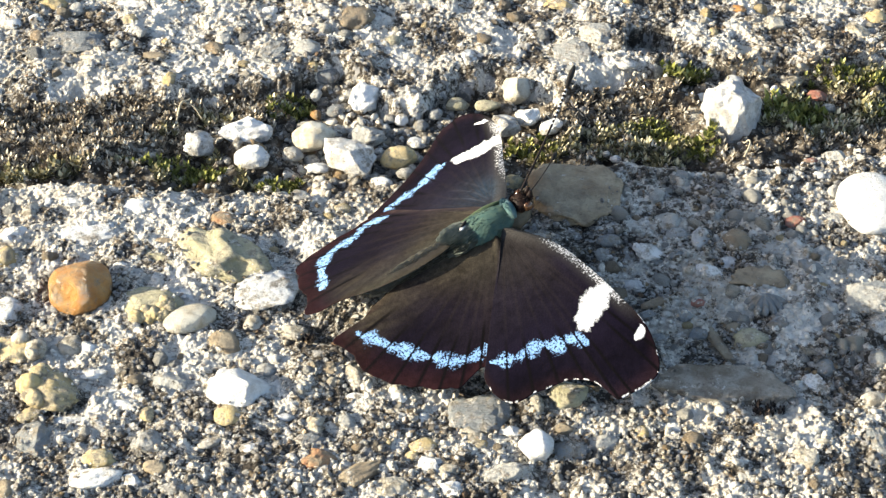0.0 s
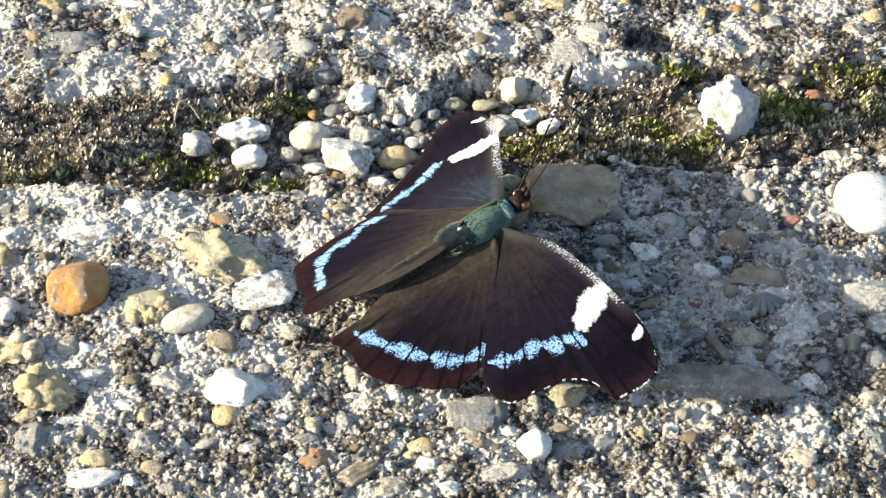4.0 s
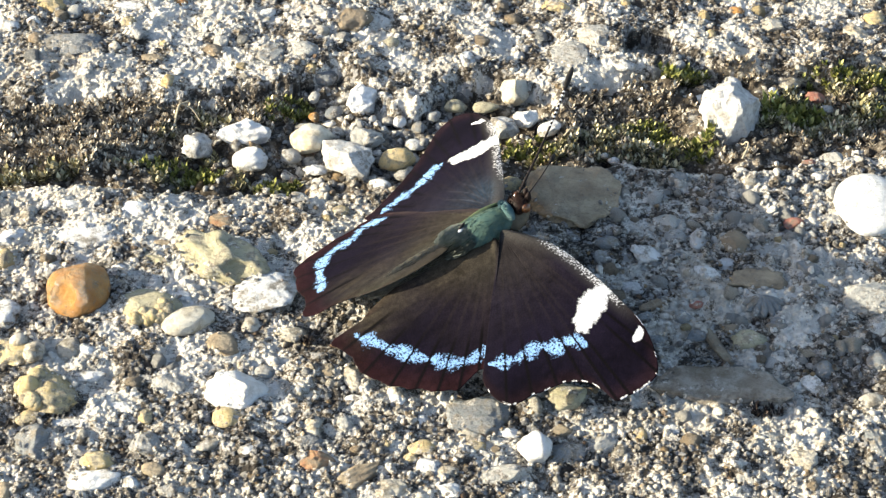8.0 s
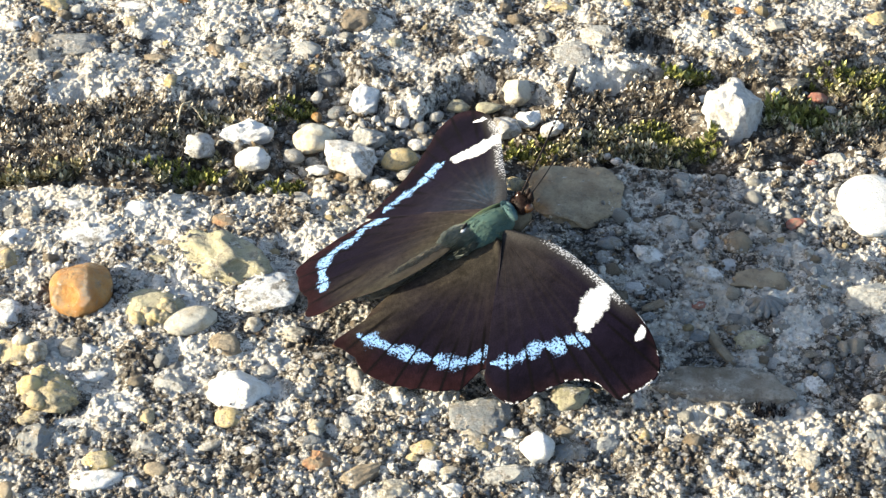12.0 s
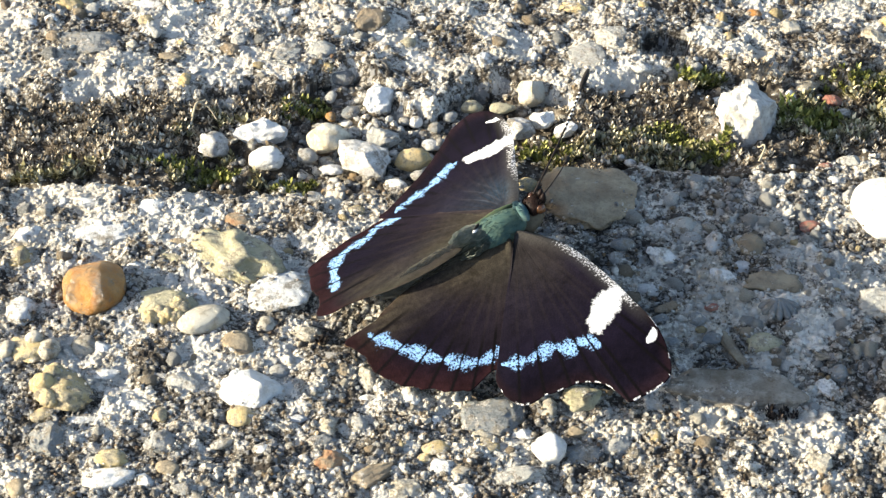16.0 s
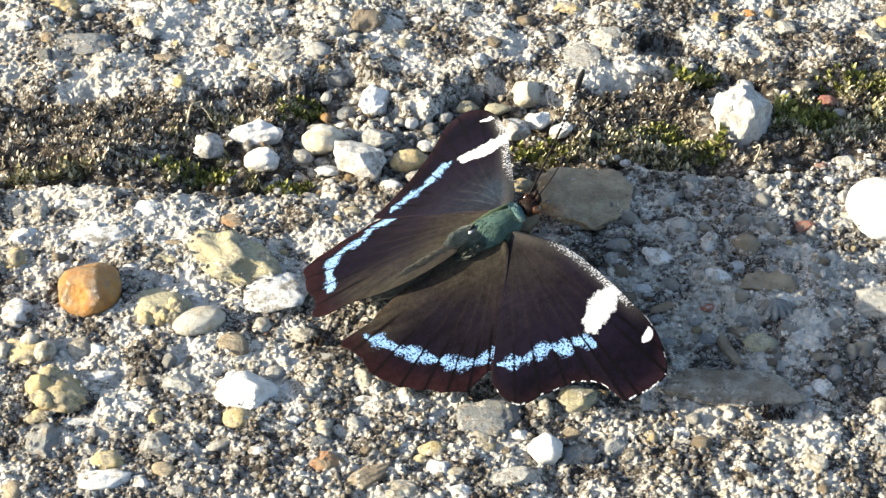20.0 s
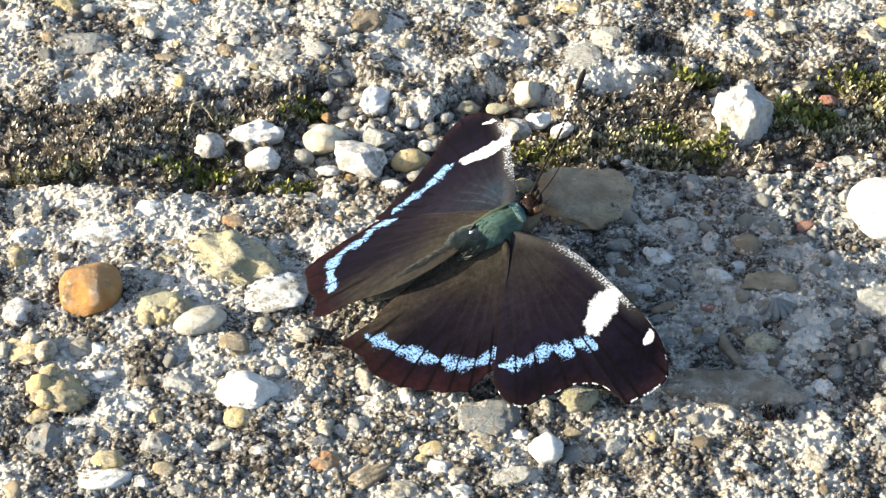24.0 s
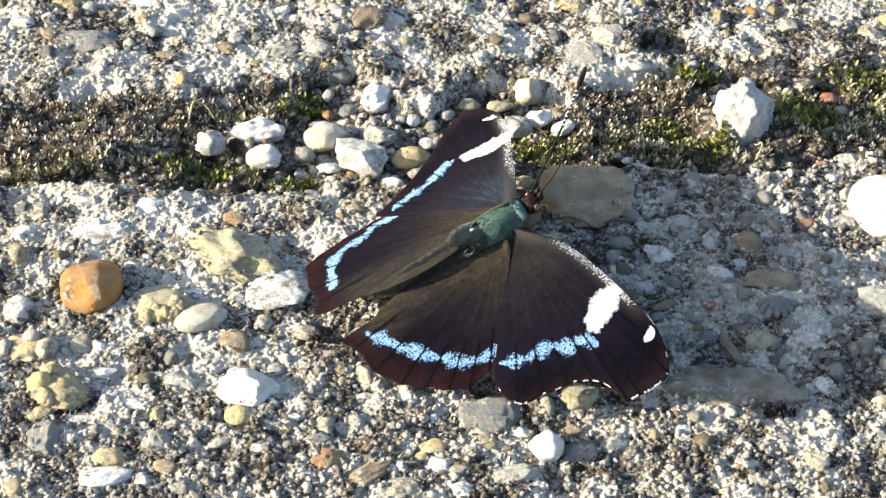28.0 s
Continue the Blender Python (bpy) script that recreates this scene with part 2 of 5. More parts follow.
def stone_material(name, main, second, dark, gloss=0.55, spots=0.75, big=430.0, fine=1500.0, crust=0.56, dirt=0.85):
    """main with patches of second and small dark pits."""
    n = Nodes("stone_" + name)
    at = n.coords()
    rnd = n.add("ShaderNodeObjectInfo").outputs["Random"]
    shift = n.add("ShaderNodeVectorMath")
    shift.operation = "ADD"
    n.link(at, shift.inputs[0])
    n.link(rnd, shift.inputs[1])
    at = shift.outputs[0]
    col = n.mix(grey_ramp(n, n.grain(big, 5, 0.62, at), 0.40, 0.64), main, second)
    col = n.mix(grey_ramp(n, n.grain(fine, 4, 0.7, at), 0.56, 0.74, 0.0, spots), col, dark)
    col = n.mix(grey_ramp(n, n.grain(430, 8, 0.78, at), 0.50, 0.60, 0.0, dirt), col, (0.22, 0.18, 0.125))
    cement = n.ramp(n.grain(1100, 7, 0.8, at), [(0.40, (0.07, 0.055, 0.04)), (0.48, (0.26, 0.22, 0.17)), (0.56, (0.60, 0.56, 0.49)), (0.62, (0.88, 0.85, 0.79))])
    col = n.mix(grey_ramp(n, n.grain(300, 8, 0.74, at), crust, crust + 0.05, 0.0, 0.9), col, cement)
    tone = n.ramp(rnd, [(0.0, (0.80, 0.80, 0.80)), (1.0, (1.06, 1.04, 1.0))])
    col = n.mix(1.0, col, tone, "MULTIPLY")
    return n.finish(col, gloss, n.grain(fine * 0.5, 8, 0.75, at), 0.9, 0.0013)


STONE = {
    "white": stone_material("white", (0.86, 0.85, 0.81), (0.74, 0.71, 0.65), (0.42, 0.38, 0.33), 0.5, 0.5, crust=0.62),
    "clean_white": stone_material("clean_white", (0.90, 0.89, 0.86), (0.84, 0.82, 0.77), (0.62, 0.58, 0.51), 0.4, 0.25, crust=0.72, dirt=0.2),
    "clean_cream": stone_material("clean_cream", (0.80, 0.74, 0.60), (0.66, 0.55, 0.37), (0.42, 0.32, 0.19), 0.4, 0.3, crust=0.70, dirt=0.3),
    "cream": stone_material("cream", (0.64, 0.58, 0.47), (0.46, 0.40, 0.29), (0.24, 0.19, 0.13)),
    "ochre": stone_material("ochre", (0.58, 0.42, 0.18), (0.66, 0.56, 0.34), (0.26, 0.16, 0.06)),
    "yellow": stone_material("yellow", (0.60, 0.46, 0.21), (0.70, 0.60, 0.40), (0.24, 0.16, 0.07)),
    "orange": stone_material("orange", (0.41, 0.175, 0.037), (0.53, 0.30, 0.105), (0.16, 0.085, 0.04), 0.28, 0.5, 260, crust=0.60, dirt=0.6),
    "rust": stone_material("rust", (0.36, 0.17, 0.08), (0.50, 0.36, 0.20), (0.14, 0.07, 0.04)),
    "grey": stone_material("grey", (0.42, 0.41, 0.37), (0.58, 0.56, 0.51), (0.20, 0.19, 0.18)),
    "slate": stone_material("slate", (0.20, 0.215, 0.22), (0.36, 0.36, 0.345), (0.09, 0.09, 0.09), 0.4, crust=0.54),
    "brown": stone_material("brown", (0.26, 0.19, 0.115), (0.35, 0.275, 0.18), (0.12, 0.085, 0.05), 0.45),
    "tan": stone_material("tan", (0.45, 0.36, 0.235), (0.24, 0.175, 0.105), (0.13, 0.095, 0.06), big=230.0, crust=0.60, dirt=0.6),
    "olive": stone_material("olive", (0.40, 0.36, 0.22), (0.62, 0.57, 0.40), (0.15, 0.12, 0.07)),
    "red": stone_material("red", (0.34, 0.13, 0.09), (0.42, 0.19, 0.13), (0.18, 0.07, 0.05)),
    "quartz": stone_material("quartz", (0.66, 0.65, 0.62), (0.48, 0.47, 0.45), (0.20, 0.19, 0.18), 0.55, 0.95, 520, 900.0, crust=0.62, dirt=0.5),
    "lichen": stone_material("lichen", (0.76, 0.74, 0.70), (0.40, 0.39, 0.37), (0.17, 0.16, 0.15), 0.6, 0.9, 520),
    "driftstone": stone_material("driftstone", (0.44, 0.40, 0.33), (0.19, 0.145, 0.095), (0.10, 0.075, 0.05), big=260.0),
}


def soil_material():
    n = Nodes("soil")
    at = n.coords()
    col = n.ramp(n.grain(420, 6, 0.7, at), [(0.36, (0.03, 0.023, 0.016)), (0.52, (0.09, 0.072, 0.052)), (0.68, (0.34, 0.30, 0.24))])
    return n.finish(col, 0.95, n.grain(1100, 5, 0.7, at), 1.0, 0.0006, 0.2)


def moss_material(name, lo, mid, hi):
    n = Nodes(name)
    isl = n.add("ShaderNodeNewGeometry").outputs["Random Per Island"]
    col = n.ramp(isl, [(0.0, lo), (0.5, mid), (1.0, hi)])
    n.bsdf.inputs["Subsurface Weight"].default_value = 0.0
    return n.finish(col, 0.8, specular=0.15)


CONCRETE = concrete_material()
GRIT = grit_material()
SOIL = soil_material()
MOSS_GREEN = moss_material("moss_green", (0.05, 0.056, 0.012), (0.18, 0.185, 0.042), (0.42, 0.40, 0.15))
MOSS_DRY = moss_material("moss_dry", (0.06, 0.045, 0.031), (0.29, 0.235, 0.162), (0.80, 0.72, 0.57))
MOSS_OLIVE = moss_material("moss_olive", (0.05, 0.045, 0.022), (0.22, 0.195, 0.095), (0.72, 0.66, 0.45))
STRAW = moss_material("straw", (0.24, 0.20, 0.13), (0.34, 0.29, 0.20), (0.44, 0.39, 0.29))


# ---------------- ground ----------------
# where a white lime film lies on the slabs: x, y, reach in mm
LIME = [(43, -8, 6.0), (37, -15, 4.0), (56, -14, 5.0), (-72, 46, 5.0), (-59, 46, 5.0), (-45, 44, 4.5), (-68, 11, 6.0), (-59, 12, 5.0), (-48, 9, 5.0), (-33, 46, 5.0), (-41, 56, 6.0), (25, 45, 4.0), (-66, 3, 6.0), (-56, 3, 6.0), (-49, 10, 5.0), (-61, 12, 6.0), (-42, 8, 4.0), (-49, -5, 3.0), (-56, -26, 6.0), (-41, -27, 6.0), (-50, -19, 5.5), (-40, -10, 4.0), (8, 52, 6.0), (-13, 54, 5.0), (-6, 48, 4.0), (-36, 54, 5.5), (-46, 56, 6.0), (-65, 43, 5.5), (30, 47, 4.5), (-21, 11, 4.0), (45, -36, 6.0), (59, -4, 4.0), (-16, -4, 6.0)]


# spots of darker slab colour; the last puts the hollow's shade into it
DARKENED = [(28, -1, 4.0), (62, -26, 6.0), (-20, -18, 4.0), (-46, -24, 4.0), (-26, -42, 5.0), (8, 48, 4.0), (36, 51, 5.0)]


def lime(x, y):
    """How white the lime film is, between 0 and 1, lowered at the darkened spots."""
    film = np.zeros(np.shape(x))
    for a, b, r in LIME:
        film = np.maximum(film, np.exp(-((x - a) ** 2 + (y - b) ** 2 * 0.6) / (r * r)))
    for a, b, r in DARKENED:
        film = film - 0.8 * np.exp(-((x - a) ** 2 + (y - b) ** 2) / (r * r))
    return film


def sheet(name, xs, edge_lo, edge_hi, rows, height, mat, lip_lo=0.0, lip_hi=0.0, deep=-9.0):
    """A relief sheet between two wavy edges; a lip turns its edge down into the joint."""
    s = np.linspace(0, 1, rows)
    lo, hi = edge_lo(xs), edge_hi(xs)
    X = np.repeat(xs[:, None], rows, 1)
    Y = lo[:, None] + (hi - lo)[:, None] * s[None, :]
    Z = height(X, Y)
    if lip_lo:
        X, Y, Z = [np.concatenate([a[:, :1], a], 1) for a in (X, Y, Z)]
        Z[:, 0] = deep
        Y[:, 0] += 0.6
    if lip_hi:
        X, Y, Z = [np.concatenate([a, a[:, -1:]], 1) for a in (X, Y, Z)]
        Z[:, -1] = deep
        Y[:, -1] -= 0.6
    n, m = X.shape
    verts = np.stack([X.ravel(), Y.ravel(), Z.ravel()], 1) * MM
    i, j = np.meshgrid(np.arange(n - 1), np.arange(m - 1), indexing="ij")
    a = (i * m + j).ravel()
    quads = np.stack([a, a + m, a + m + 1, a + 1], 1)
    me = bpy.data.meshes.new(name)
    me.vertices.add(len(verts))
    me.vertices.foreach_set("co", verts.astype(np.float32).ravel())
    me.loops.add(quads.size)
    me.loops.foreach_set("vertex_index", quads.astype(np.int32).ravel())
    me.polygons.add(len(quads))
    me.polygons.foreach_set("loop_start", np.arange(0, quads.size, 4, dtype=np.int32))
    me.polygons.foreach_set("use_smooth", np.zeros(len(quads), bool))
    me.materials.append(mat)
    me.update(calc_edges=True)
    h1, t1 = granules(X, Y, 1.45, 31, 0.26)
    h2, t2 = granules(X, Y, 0.7, 32, 0.7)
    tone = np.where(h1 > h2, t1, t2).ravel()
    bare = (np.maximum(h1, h2) > 0.06).ravel() * 1.0
    film = lime(X.ravel(), Y.ravel())
    grain = me.color_attributes.new("grain", "FLOAT_COLOR", "POINT")
    grain.data.foreach_set("color", np.stack([tone, bare, film, bare * 0 + 1], 1).astype(np.float32).ravel())
    return new(name, me)


XS = np.arange(-96, 96.01, 0.23)
slab_near = sheet("pavement", XS, lambda x: x * 0 - 70.0, near_edge, 390, slab_top, CONCRETE, lip_hi=1.6)
tagged(slab_near, "rough grey concrete slab with exposed pebble aggregate", "pavement", kind="structure")
slab_far = sheet("pavement", XS, far_edge, lambda x: x * 0 + 92.0, 215, slab_top, CONCRETE, lip_lo=2.2)
tagged(slab_far, "rough grey concrete slab beyond the mossy joint", "pavement", kind="structure")
joint = sheet("joint_bed", np.arange(-100, 100.01, 0.4), lambda x: near_edge(x) - 4.0, lambda x: far_edge(x) + 4.0, 75, sunk_bed, SOIL)
tagged(joint, "dark soil filling the joint between two concrete slabs", "soil", kind="structure")


def wide_ground():
    """Plain concrete all round, to the horizon, with a well for the detailed slabs."""
    o, w, z = 400.0, 0.0, -0.0025
    xs = [-o, -3.0, -0.0955, 0.0955, 3.0, o]
    ys = [-o, -3.0, -0.069, 0.091, 3.0, o]
    verts = [(x, y, z) for x in xs for y in ys]
    faces = []
    for i in range(5):
        for j in range(5):
            if (i, j) != (2, 2):
                a = i * 6 + j
                faces.append((a, a + 6, a + 7, a + 1))
    k = len(verts)
    verts += [(x, y, -0.02) for x, y in ((-0.0955, -0.069), (0.0955, -0.069), (0.0955, 0.091), (-0.0955, 0.091))]
    rim = [2 * 6 + 2, 3 * 6 + 2, 3 * 6 + 3, 2 * 6 + 3]
    for i in range(4):
        faces.append((rim[i], rim[(i + 1) % 4], k + (i + 1) % 4, k + i))
    faces.append((k, k + 1, k + 2, k + 3))
    ob = piece("ground", verts, faces, CONCRETE, smooth=False)
    tagged(ob, "wide plain grey concrete paving all round", "ground", kind="structure")


wide_ground()

# ---------------- stones at their places ----------------
placed = []          # x, y, half width, half depth, in mm
cast = []            # the same with height and turn, for stones that cement holds
stone_count = [0]


def stone(name, x, y, length, depth, tall, turn, colour, shape, base, sink, facets=()):
    stone_count[0] += 1
    rs = np.random.RandomState((1000 if shape != "boulder" else 4903) + stone_count[0])
    size = max(length, depth)
    v, q = lumpy(4 if size > 6 else 3, shape, rs, facets)
    v = v * np.array([length * 0.55, depth * 0.58, tall * 0.53]) * MM
    me = mesh_of(name, v, q, STONE[colour], shape == "smooth" or (shape not in ("angular", "boulder") and not facets))
    ob = new(name, me)
    ob.matrix_world = pose(x * MM, y * MM, (base + sink * tall / 2) * MM, 0, 0, turn)
    placed.append((x, y, length / 2, depth / 2))
    if base > -1:
        cast.append((x, y, length / 2, depth / 2, tall, radians(turn)))
    return ob


def pebble(x, y, length, depth, tall, turn, colour, shape):
    """A pebble cast into a slab: a part of it."""
    slab = slab_near if y < 28 else slab_far
    under(stone("pebble", x, y, length, depth, tall, turn, colour, shape, float(slab_top(x, y)) * 0.5 - 0.1, 0.06), slab)


def set_stone(x, y, length, depth, tall, turn, colour, shape, label, facets=()):
    return tagged(stone("stone", x, y, length, depth, tall, turn, colour, shape, 0.0, 0.34 if shape == "flat" else 0.26, facets), label, "stone", "large stones set in the slabs")


def loose_stone(x, y, length, depth, tall, turn, colour, shape, label, facets=()):
    return tagged(stone("loose_stone", x, y, length, depth, tall, turn, colour, shape, -3.0, 0.55, facets), label, "stone", "loose stones in the joint")


def dent(ob, bearing, rise, reach, deep):
    """A broken-out hollow in a stone's flank; reach and depth in shares of its size."""
    half = np.array(ob.dimensions) / 2
    a, b = radians(bearing), radians(rise)
    n = np.array((math.cos(a) * math.cos(b), math.sin(a) * math.cos(b), math.sin(b)))
    for v in ob.data.vertices:
        d = np.linalg.norm((np.array(v.co) / half - n * 0.9) / reach)
        if d < 1:
            v.co -= Vector(n * half * deep * (1 - d ** 4))


def nodules(ob, count, lo, hi, size, colour, seed):
    """Knobs grown on a stone, between two bearings."""
    rs = np.random.RandomState(seed)
    reach = np.array(ob.dimensions) / 2
    for k in range(count):
        a, up = radians(rs.uniform(lo, hi)), rs.uniform(0.12, 0.85)
        flat = math.sqrt(1 - up * up) * rs.uniform(0.75, 0.95)
        v, q = lumpy(3, "round", rs)
        r = size * rs.uniform(0.65, 1.25)
        knob = new("nodule", mesh_of("nodule", v * np.array((r * 1.1, r, r * 0.9)) * MM, q, STONE[colour]))
        knob.parent = ob
        knob.matrix_basis = pose(reach[0] * flat * math.cos(a), reach[1] * flat * math.sin(a), reach[2] * up * 0.85)


pebble(-76.8, 56.3, 3.8, 2.7, 1.6, 0, "white", "round")
pebble(-72.9, 57.5, 2.6, 2.0, 1.2, 0, "white", "round")
pebble(-70.2, 62.3, 6.1, 3.7, 2.2, 7, "ochre", "round")
pebble(-65.9, 60.7, 3.0, 3.0, 1.8, 0, "grey", "round")
set_stone(-65.3, 51.6, 12.4, 6.8, 1.8, -4, "slate", "knobby", "blue-grey slate stone set in the rough concrete slab")
pebble(-71.7, 52.7, 2.8, 2.7, 1.6, 0, "brown", "round")
pebble(-55.9, 62.0, 6.1, 3.2, 1.9, 7, "white", "angular")
pebble(-55.7, 57.5, 3.2, 2.9, 1.8, 0, "ochre", "round")
pebble(-57.7, 50.5, 2.2, 2.2, 1.3, 0, "cream", "round")
pebble(-49.1, 51.6, 1.6, 1.7, 1.0, 0, "ochre", "round")
pebble(-50.5, 47.8, 4.0, 1.7, 1.0, 0, "tan", "round")
pebble(-47.3, 40.9, 2.3, 3.6, 1.4, 0, "ochre", "round")
pebble(-45.7, 44.4, 2.0, 2.2, 1.2, 0, "white", "angular")
pebble(-42.6, 57.2, 1.8, 2.3, 1.1, 0, "cream", "round")
pebble(-40.2, 50.0, 4.0, 2.9, 1.7, 0, "brown", "angular")
pebble(-47.4, 63.3, 3.1, 1.7, 1.0, 0, "orange", "round")
pebble(-30.9, 60.7, 3.3, 2.5, 1.5, 14, "white", "angular")
pebble(-15.6, 58.1, 6.3, 5.4, 3.2, 21, "brown", "round")
pebble(-21.5, 54.7, 3.4, 2.9, 1.8, -14, "cream", "round")
pebble(-23.8, 49.2, 5.0, 4.3, 2.6, 0, "grey", "round")
pebble(-30.2, 48.5, 6.2, 5.4, 2.0, 14, "slate", "angular")
pebble(-22.6, 45.4, 2.0, 2.2, 1.2, 0, "ochre", "round")
pebble(-8.9, 51.6, 2.8, 2.4, 1.5, 0, "olive", "round")
pebble(4.6, 46.9, 2.8, 4.7, 1.7, 0, "white", "angular")
pebble(20.5, 61.7, 5.1, 2.5, 1.5, 0, "ochre", "angular")
pebble(33.2, 62.0, 2.0, 2.3, 1.2, 0, "ochre", "round")
pebble(25.9, 57.7, 1.8, 1.7, 1.0, 0, "cream", "round")
# this lump and the next are the slab's own pale concrete, shaped as stones
set_stone(27.6, 51.9, 8.4, 5.6, 3.3, 0, "grey", "angular", "pale grey stone set in the rough concrete slab")
pebble(22.9, 47.5, 6.9, 7.3, 1.6, 0, "grey", "angular")
pebble(31.7, 45.8, 4.5, 3.1, 1.9, -27, "white", "angular")
pebble(53.3, 61.2, 2.8, 1.7, 1.0, -21, "orange", "round")
pebble(59.1, 56.8, 4.4, 3.4, 2.1, 14, "cream", "angular")
pebble(48.0, 54.0, 1.8, 2.0, 1.1, 0, "ochre", "round")
pebble(47.1, 48.5, 1.6, 1.4, 0.9, 0, "ochre", "round")
pebble(68.2, 57.2, 2.4, 1.7, 1.0, 0, "white", "round")
pebble(73.8, 53.9, 5.0, 3.2, 1.9, -27, "cream", "angular")
pebble(77.5, 58.4, 3.8, 3.2, 1.9, 14, "ochre", "round")
pebble(63.5, 54.3, 1.4, 1.5, 0.8, 0, "white", "round")
pebble(39.4, 43.6, 2.0, 2.5, 1.2, 0, "white", "angular")
loose_stone(-20.2, 44.7, 4.4, 3.3, 2.6, -14, "slate", "round", "blue-grey slate pebble lying loose in the mossy joint")
loose_stone(-22.0, 39.9, 2.0, 2.5, 1.6, 0, "grey", "round", "small pale grey pebble lying loose in the mossy joint")
loose_stone(12.9, 40.8, 5.2, 4.6, 5.4, 0, "clean_cream", "round", "pointed cream pebble lying loose in the mossy joint", [(200, 40, 0.50), (-30, 42, 0.50), (90, 50, 0.6), (270, 35, 0.8)])
loose_stone(49.2, 32.3, 9.9, 9.2, 10.6, 0, "quartz", "boulder", "large pitted white quartz lump lying in the mossy joint", [(196, 22, 0.80), (-30, 12, 0.62), (236, 14, 0.62), (286, 0, 0.70), (100, 20, 0.80), (10, 58, 0.76), (168, 64, 0.78)])
loose_stone(50.6, 43.0, 3.5, 2.8, 2.3, 0, "white", "round", "white quartz pebble lying loose in the mossy joint")
loose_stone(45.2, 39.4, 2.5, 1.7, 1.4, 0, "white", "round", "small white quartz pebble lying loose in the mossy joint")
loose_stone(43.1, 34.6, 3.3, 2.6, 2.1, 14, "grey", "round", "pale grey pebble lying loose in the mossy joint")
loose_stone(57.8, 41.0, 2.0, 3.2, 1.6, 0, "white", "round", "white quartz pebble lying loose in the mossy joint")
loose_stone(60.8, 43.1, 3.9, 2.6, 2.1, 0, "cream", "round", "cream pebble lying loose in the mossy joint")
loose_stone(55.8, 38.0, 1.8, 2.3, 1.4, 0, "white", "round", "small white quartz pebble lying loose in the mossy joint")
loose_stone(64.9, 39.9, 3.3, 1.9, 1.6, -21, "red", "round", "brick-red pebble lying loose in the mossy joint")
loose_stone(66.4, 36.5, 2.5, 1.9, 1.5, 0, "grey", "round", "small pale grey pebble lying loose in the mossy joint")
loose_stone(54.9, 29.9, 1.9, 2.2, 1.5, 0, "grey", "round", "small pale grey pebble lying loose in the mossy joint")
loose_stone(56.0, 26.4, 2.5, 1.7, 1.3, 0, "ochre", "round", "small ochre-yellow pebble lying loose in the mossy joint")
loose_stone(29.1, 23.6, 2.1, 1.5, 1.2, -14, "white", "round", "small white quartz pebble lying loose in the mossy joint")
loose_stone(27.6, 25.0, 1.3, 1.3, 1.0, 0, "grey", "round", "small pale grey pebble lying loose in the mossy joint")
loose_stone(-33.5, 29.4, 8.6, 5.6, 4.6, 0, "clean_white", "angular", "large white quartz chip lying loose in the mossy joint")
loose_stone(-31.7, 23.2, 6.2, 4.6, 3.7, -7, "white", "round", "white quartz chip lying loose in the mossy joint")
loose_stone(-41.2, 26.6, 4.8, 5.3, 4.1, 0, "lichen", "knobby", "crumbly pale grey chip lying loose in the mossy joint")
loose_stone(-21.9, 28.5, 7.0, 5.2, 4.2, 14, "clean_cream", "round", "cream pebble lying loose in the mossy joint")
loose_stone(-15.5, 22.9, 9.9, 6.1, 5.2, -21, "lichen", "angular", "large white lichen-spotted chip lying loose in the mossy joint")
loose_stone(-13.6, 38.6, 4.9, 6.8, 5.2, -27, "clean_white", "angular", "white quartz chip lying loose in the mossy joint")
loose_stone(-18.4, 35.6, 3.1, 2.6, 2.1, 0, "slate", "round", "blue-grey slate pebble lying loose in the mossy joint")
loose_stone(-21.8, 34.7, 1.9, 1.9, 1.5, 0, "orange", "round", "small rust-orange polished pebble lying loose in the mossy joint")
loose_stone(-12.4, 28.5, 6.1, 4.5, 3.9, -14, "grey", "angular", "pale grey chip lying loose in the mossy joint")
loose_stone(-7.2, 33.5, 2.3, 2.4, 1.9, 0, "white", "round", "small white quartz pebble lying loose in the mossy joint")
loose_stone(-3.8, 31.6, 2.5, 2.3, 1.9, 0, "slate", "round", "small blue-grey slate pebble lying loose in the mossy joint")
loose_stone(-7.5, 23.7, 6.0, 4.4, 3.6, 0, "ochre", "round", "ochre-yellow pebble lying loose in the mossy joint")
loose_stone(-4.7, 27.7, 3.4, 2.1, 1.7, 0, "white", "round", "white quartz pebble lying loose in the mossy joint")
loose_stone(-6.4, 20.0, 2.8, 2.3, 1.8, 0, "grey", "round", "small pale grey pebble lying loose in the mossy joint")
loose_stone(-10.2, 18.0, 3.7, 1.9, 1.5, -14, "white", "round", "white quartz pebble lying loose in the mossy joint")
loose_stone(-21.2, 21.4, 3.8, 2.0, 1.7, 0, "white", "angular", "white quartz chip lying loose in the mossy joint")
loose_stone(-25.3, 24.7, 3.4, 2.9, 2.4, 0, "grey", "round", "pale grey pebble lying loose in the mossy joint")
loose_stone(-23.6, 31.7, 2.7, 1.9, 1.5, 14, "grey", "round", "small pale grey pebble lying loose in the mossy joint")
loose_stone(14.6, 33.8, 4.5, 3.8, 3.2, 0, "white", "angular", "white quartz chip lying loose in the mossy joint")
loose_stone(10.7, 31.6, 5.0, 3.7, 3.2, 0, "lichen", "angular", "white lichen-spotted chip lying loose in the mossy joint")
loose_stone(18.1, 31.3, 4.6, 3.1, 2.6, 14, "white", "angular", "white quartz chip lying loose in the mossy joint")
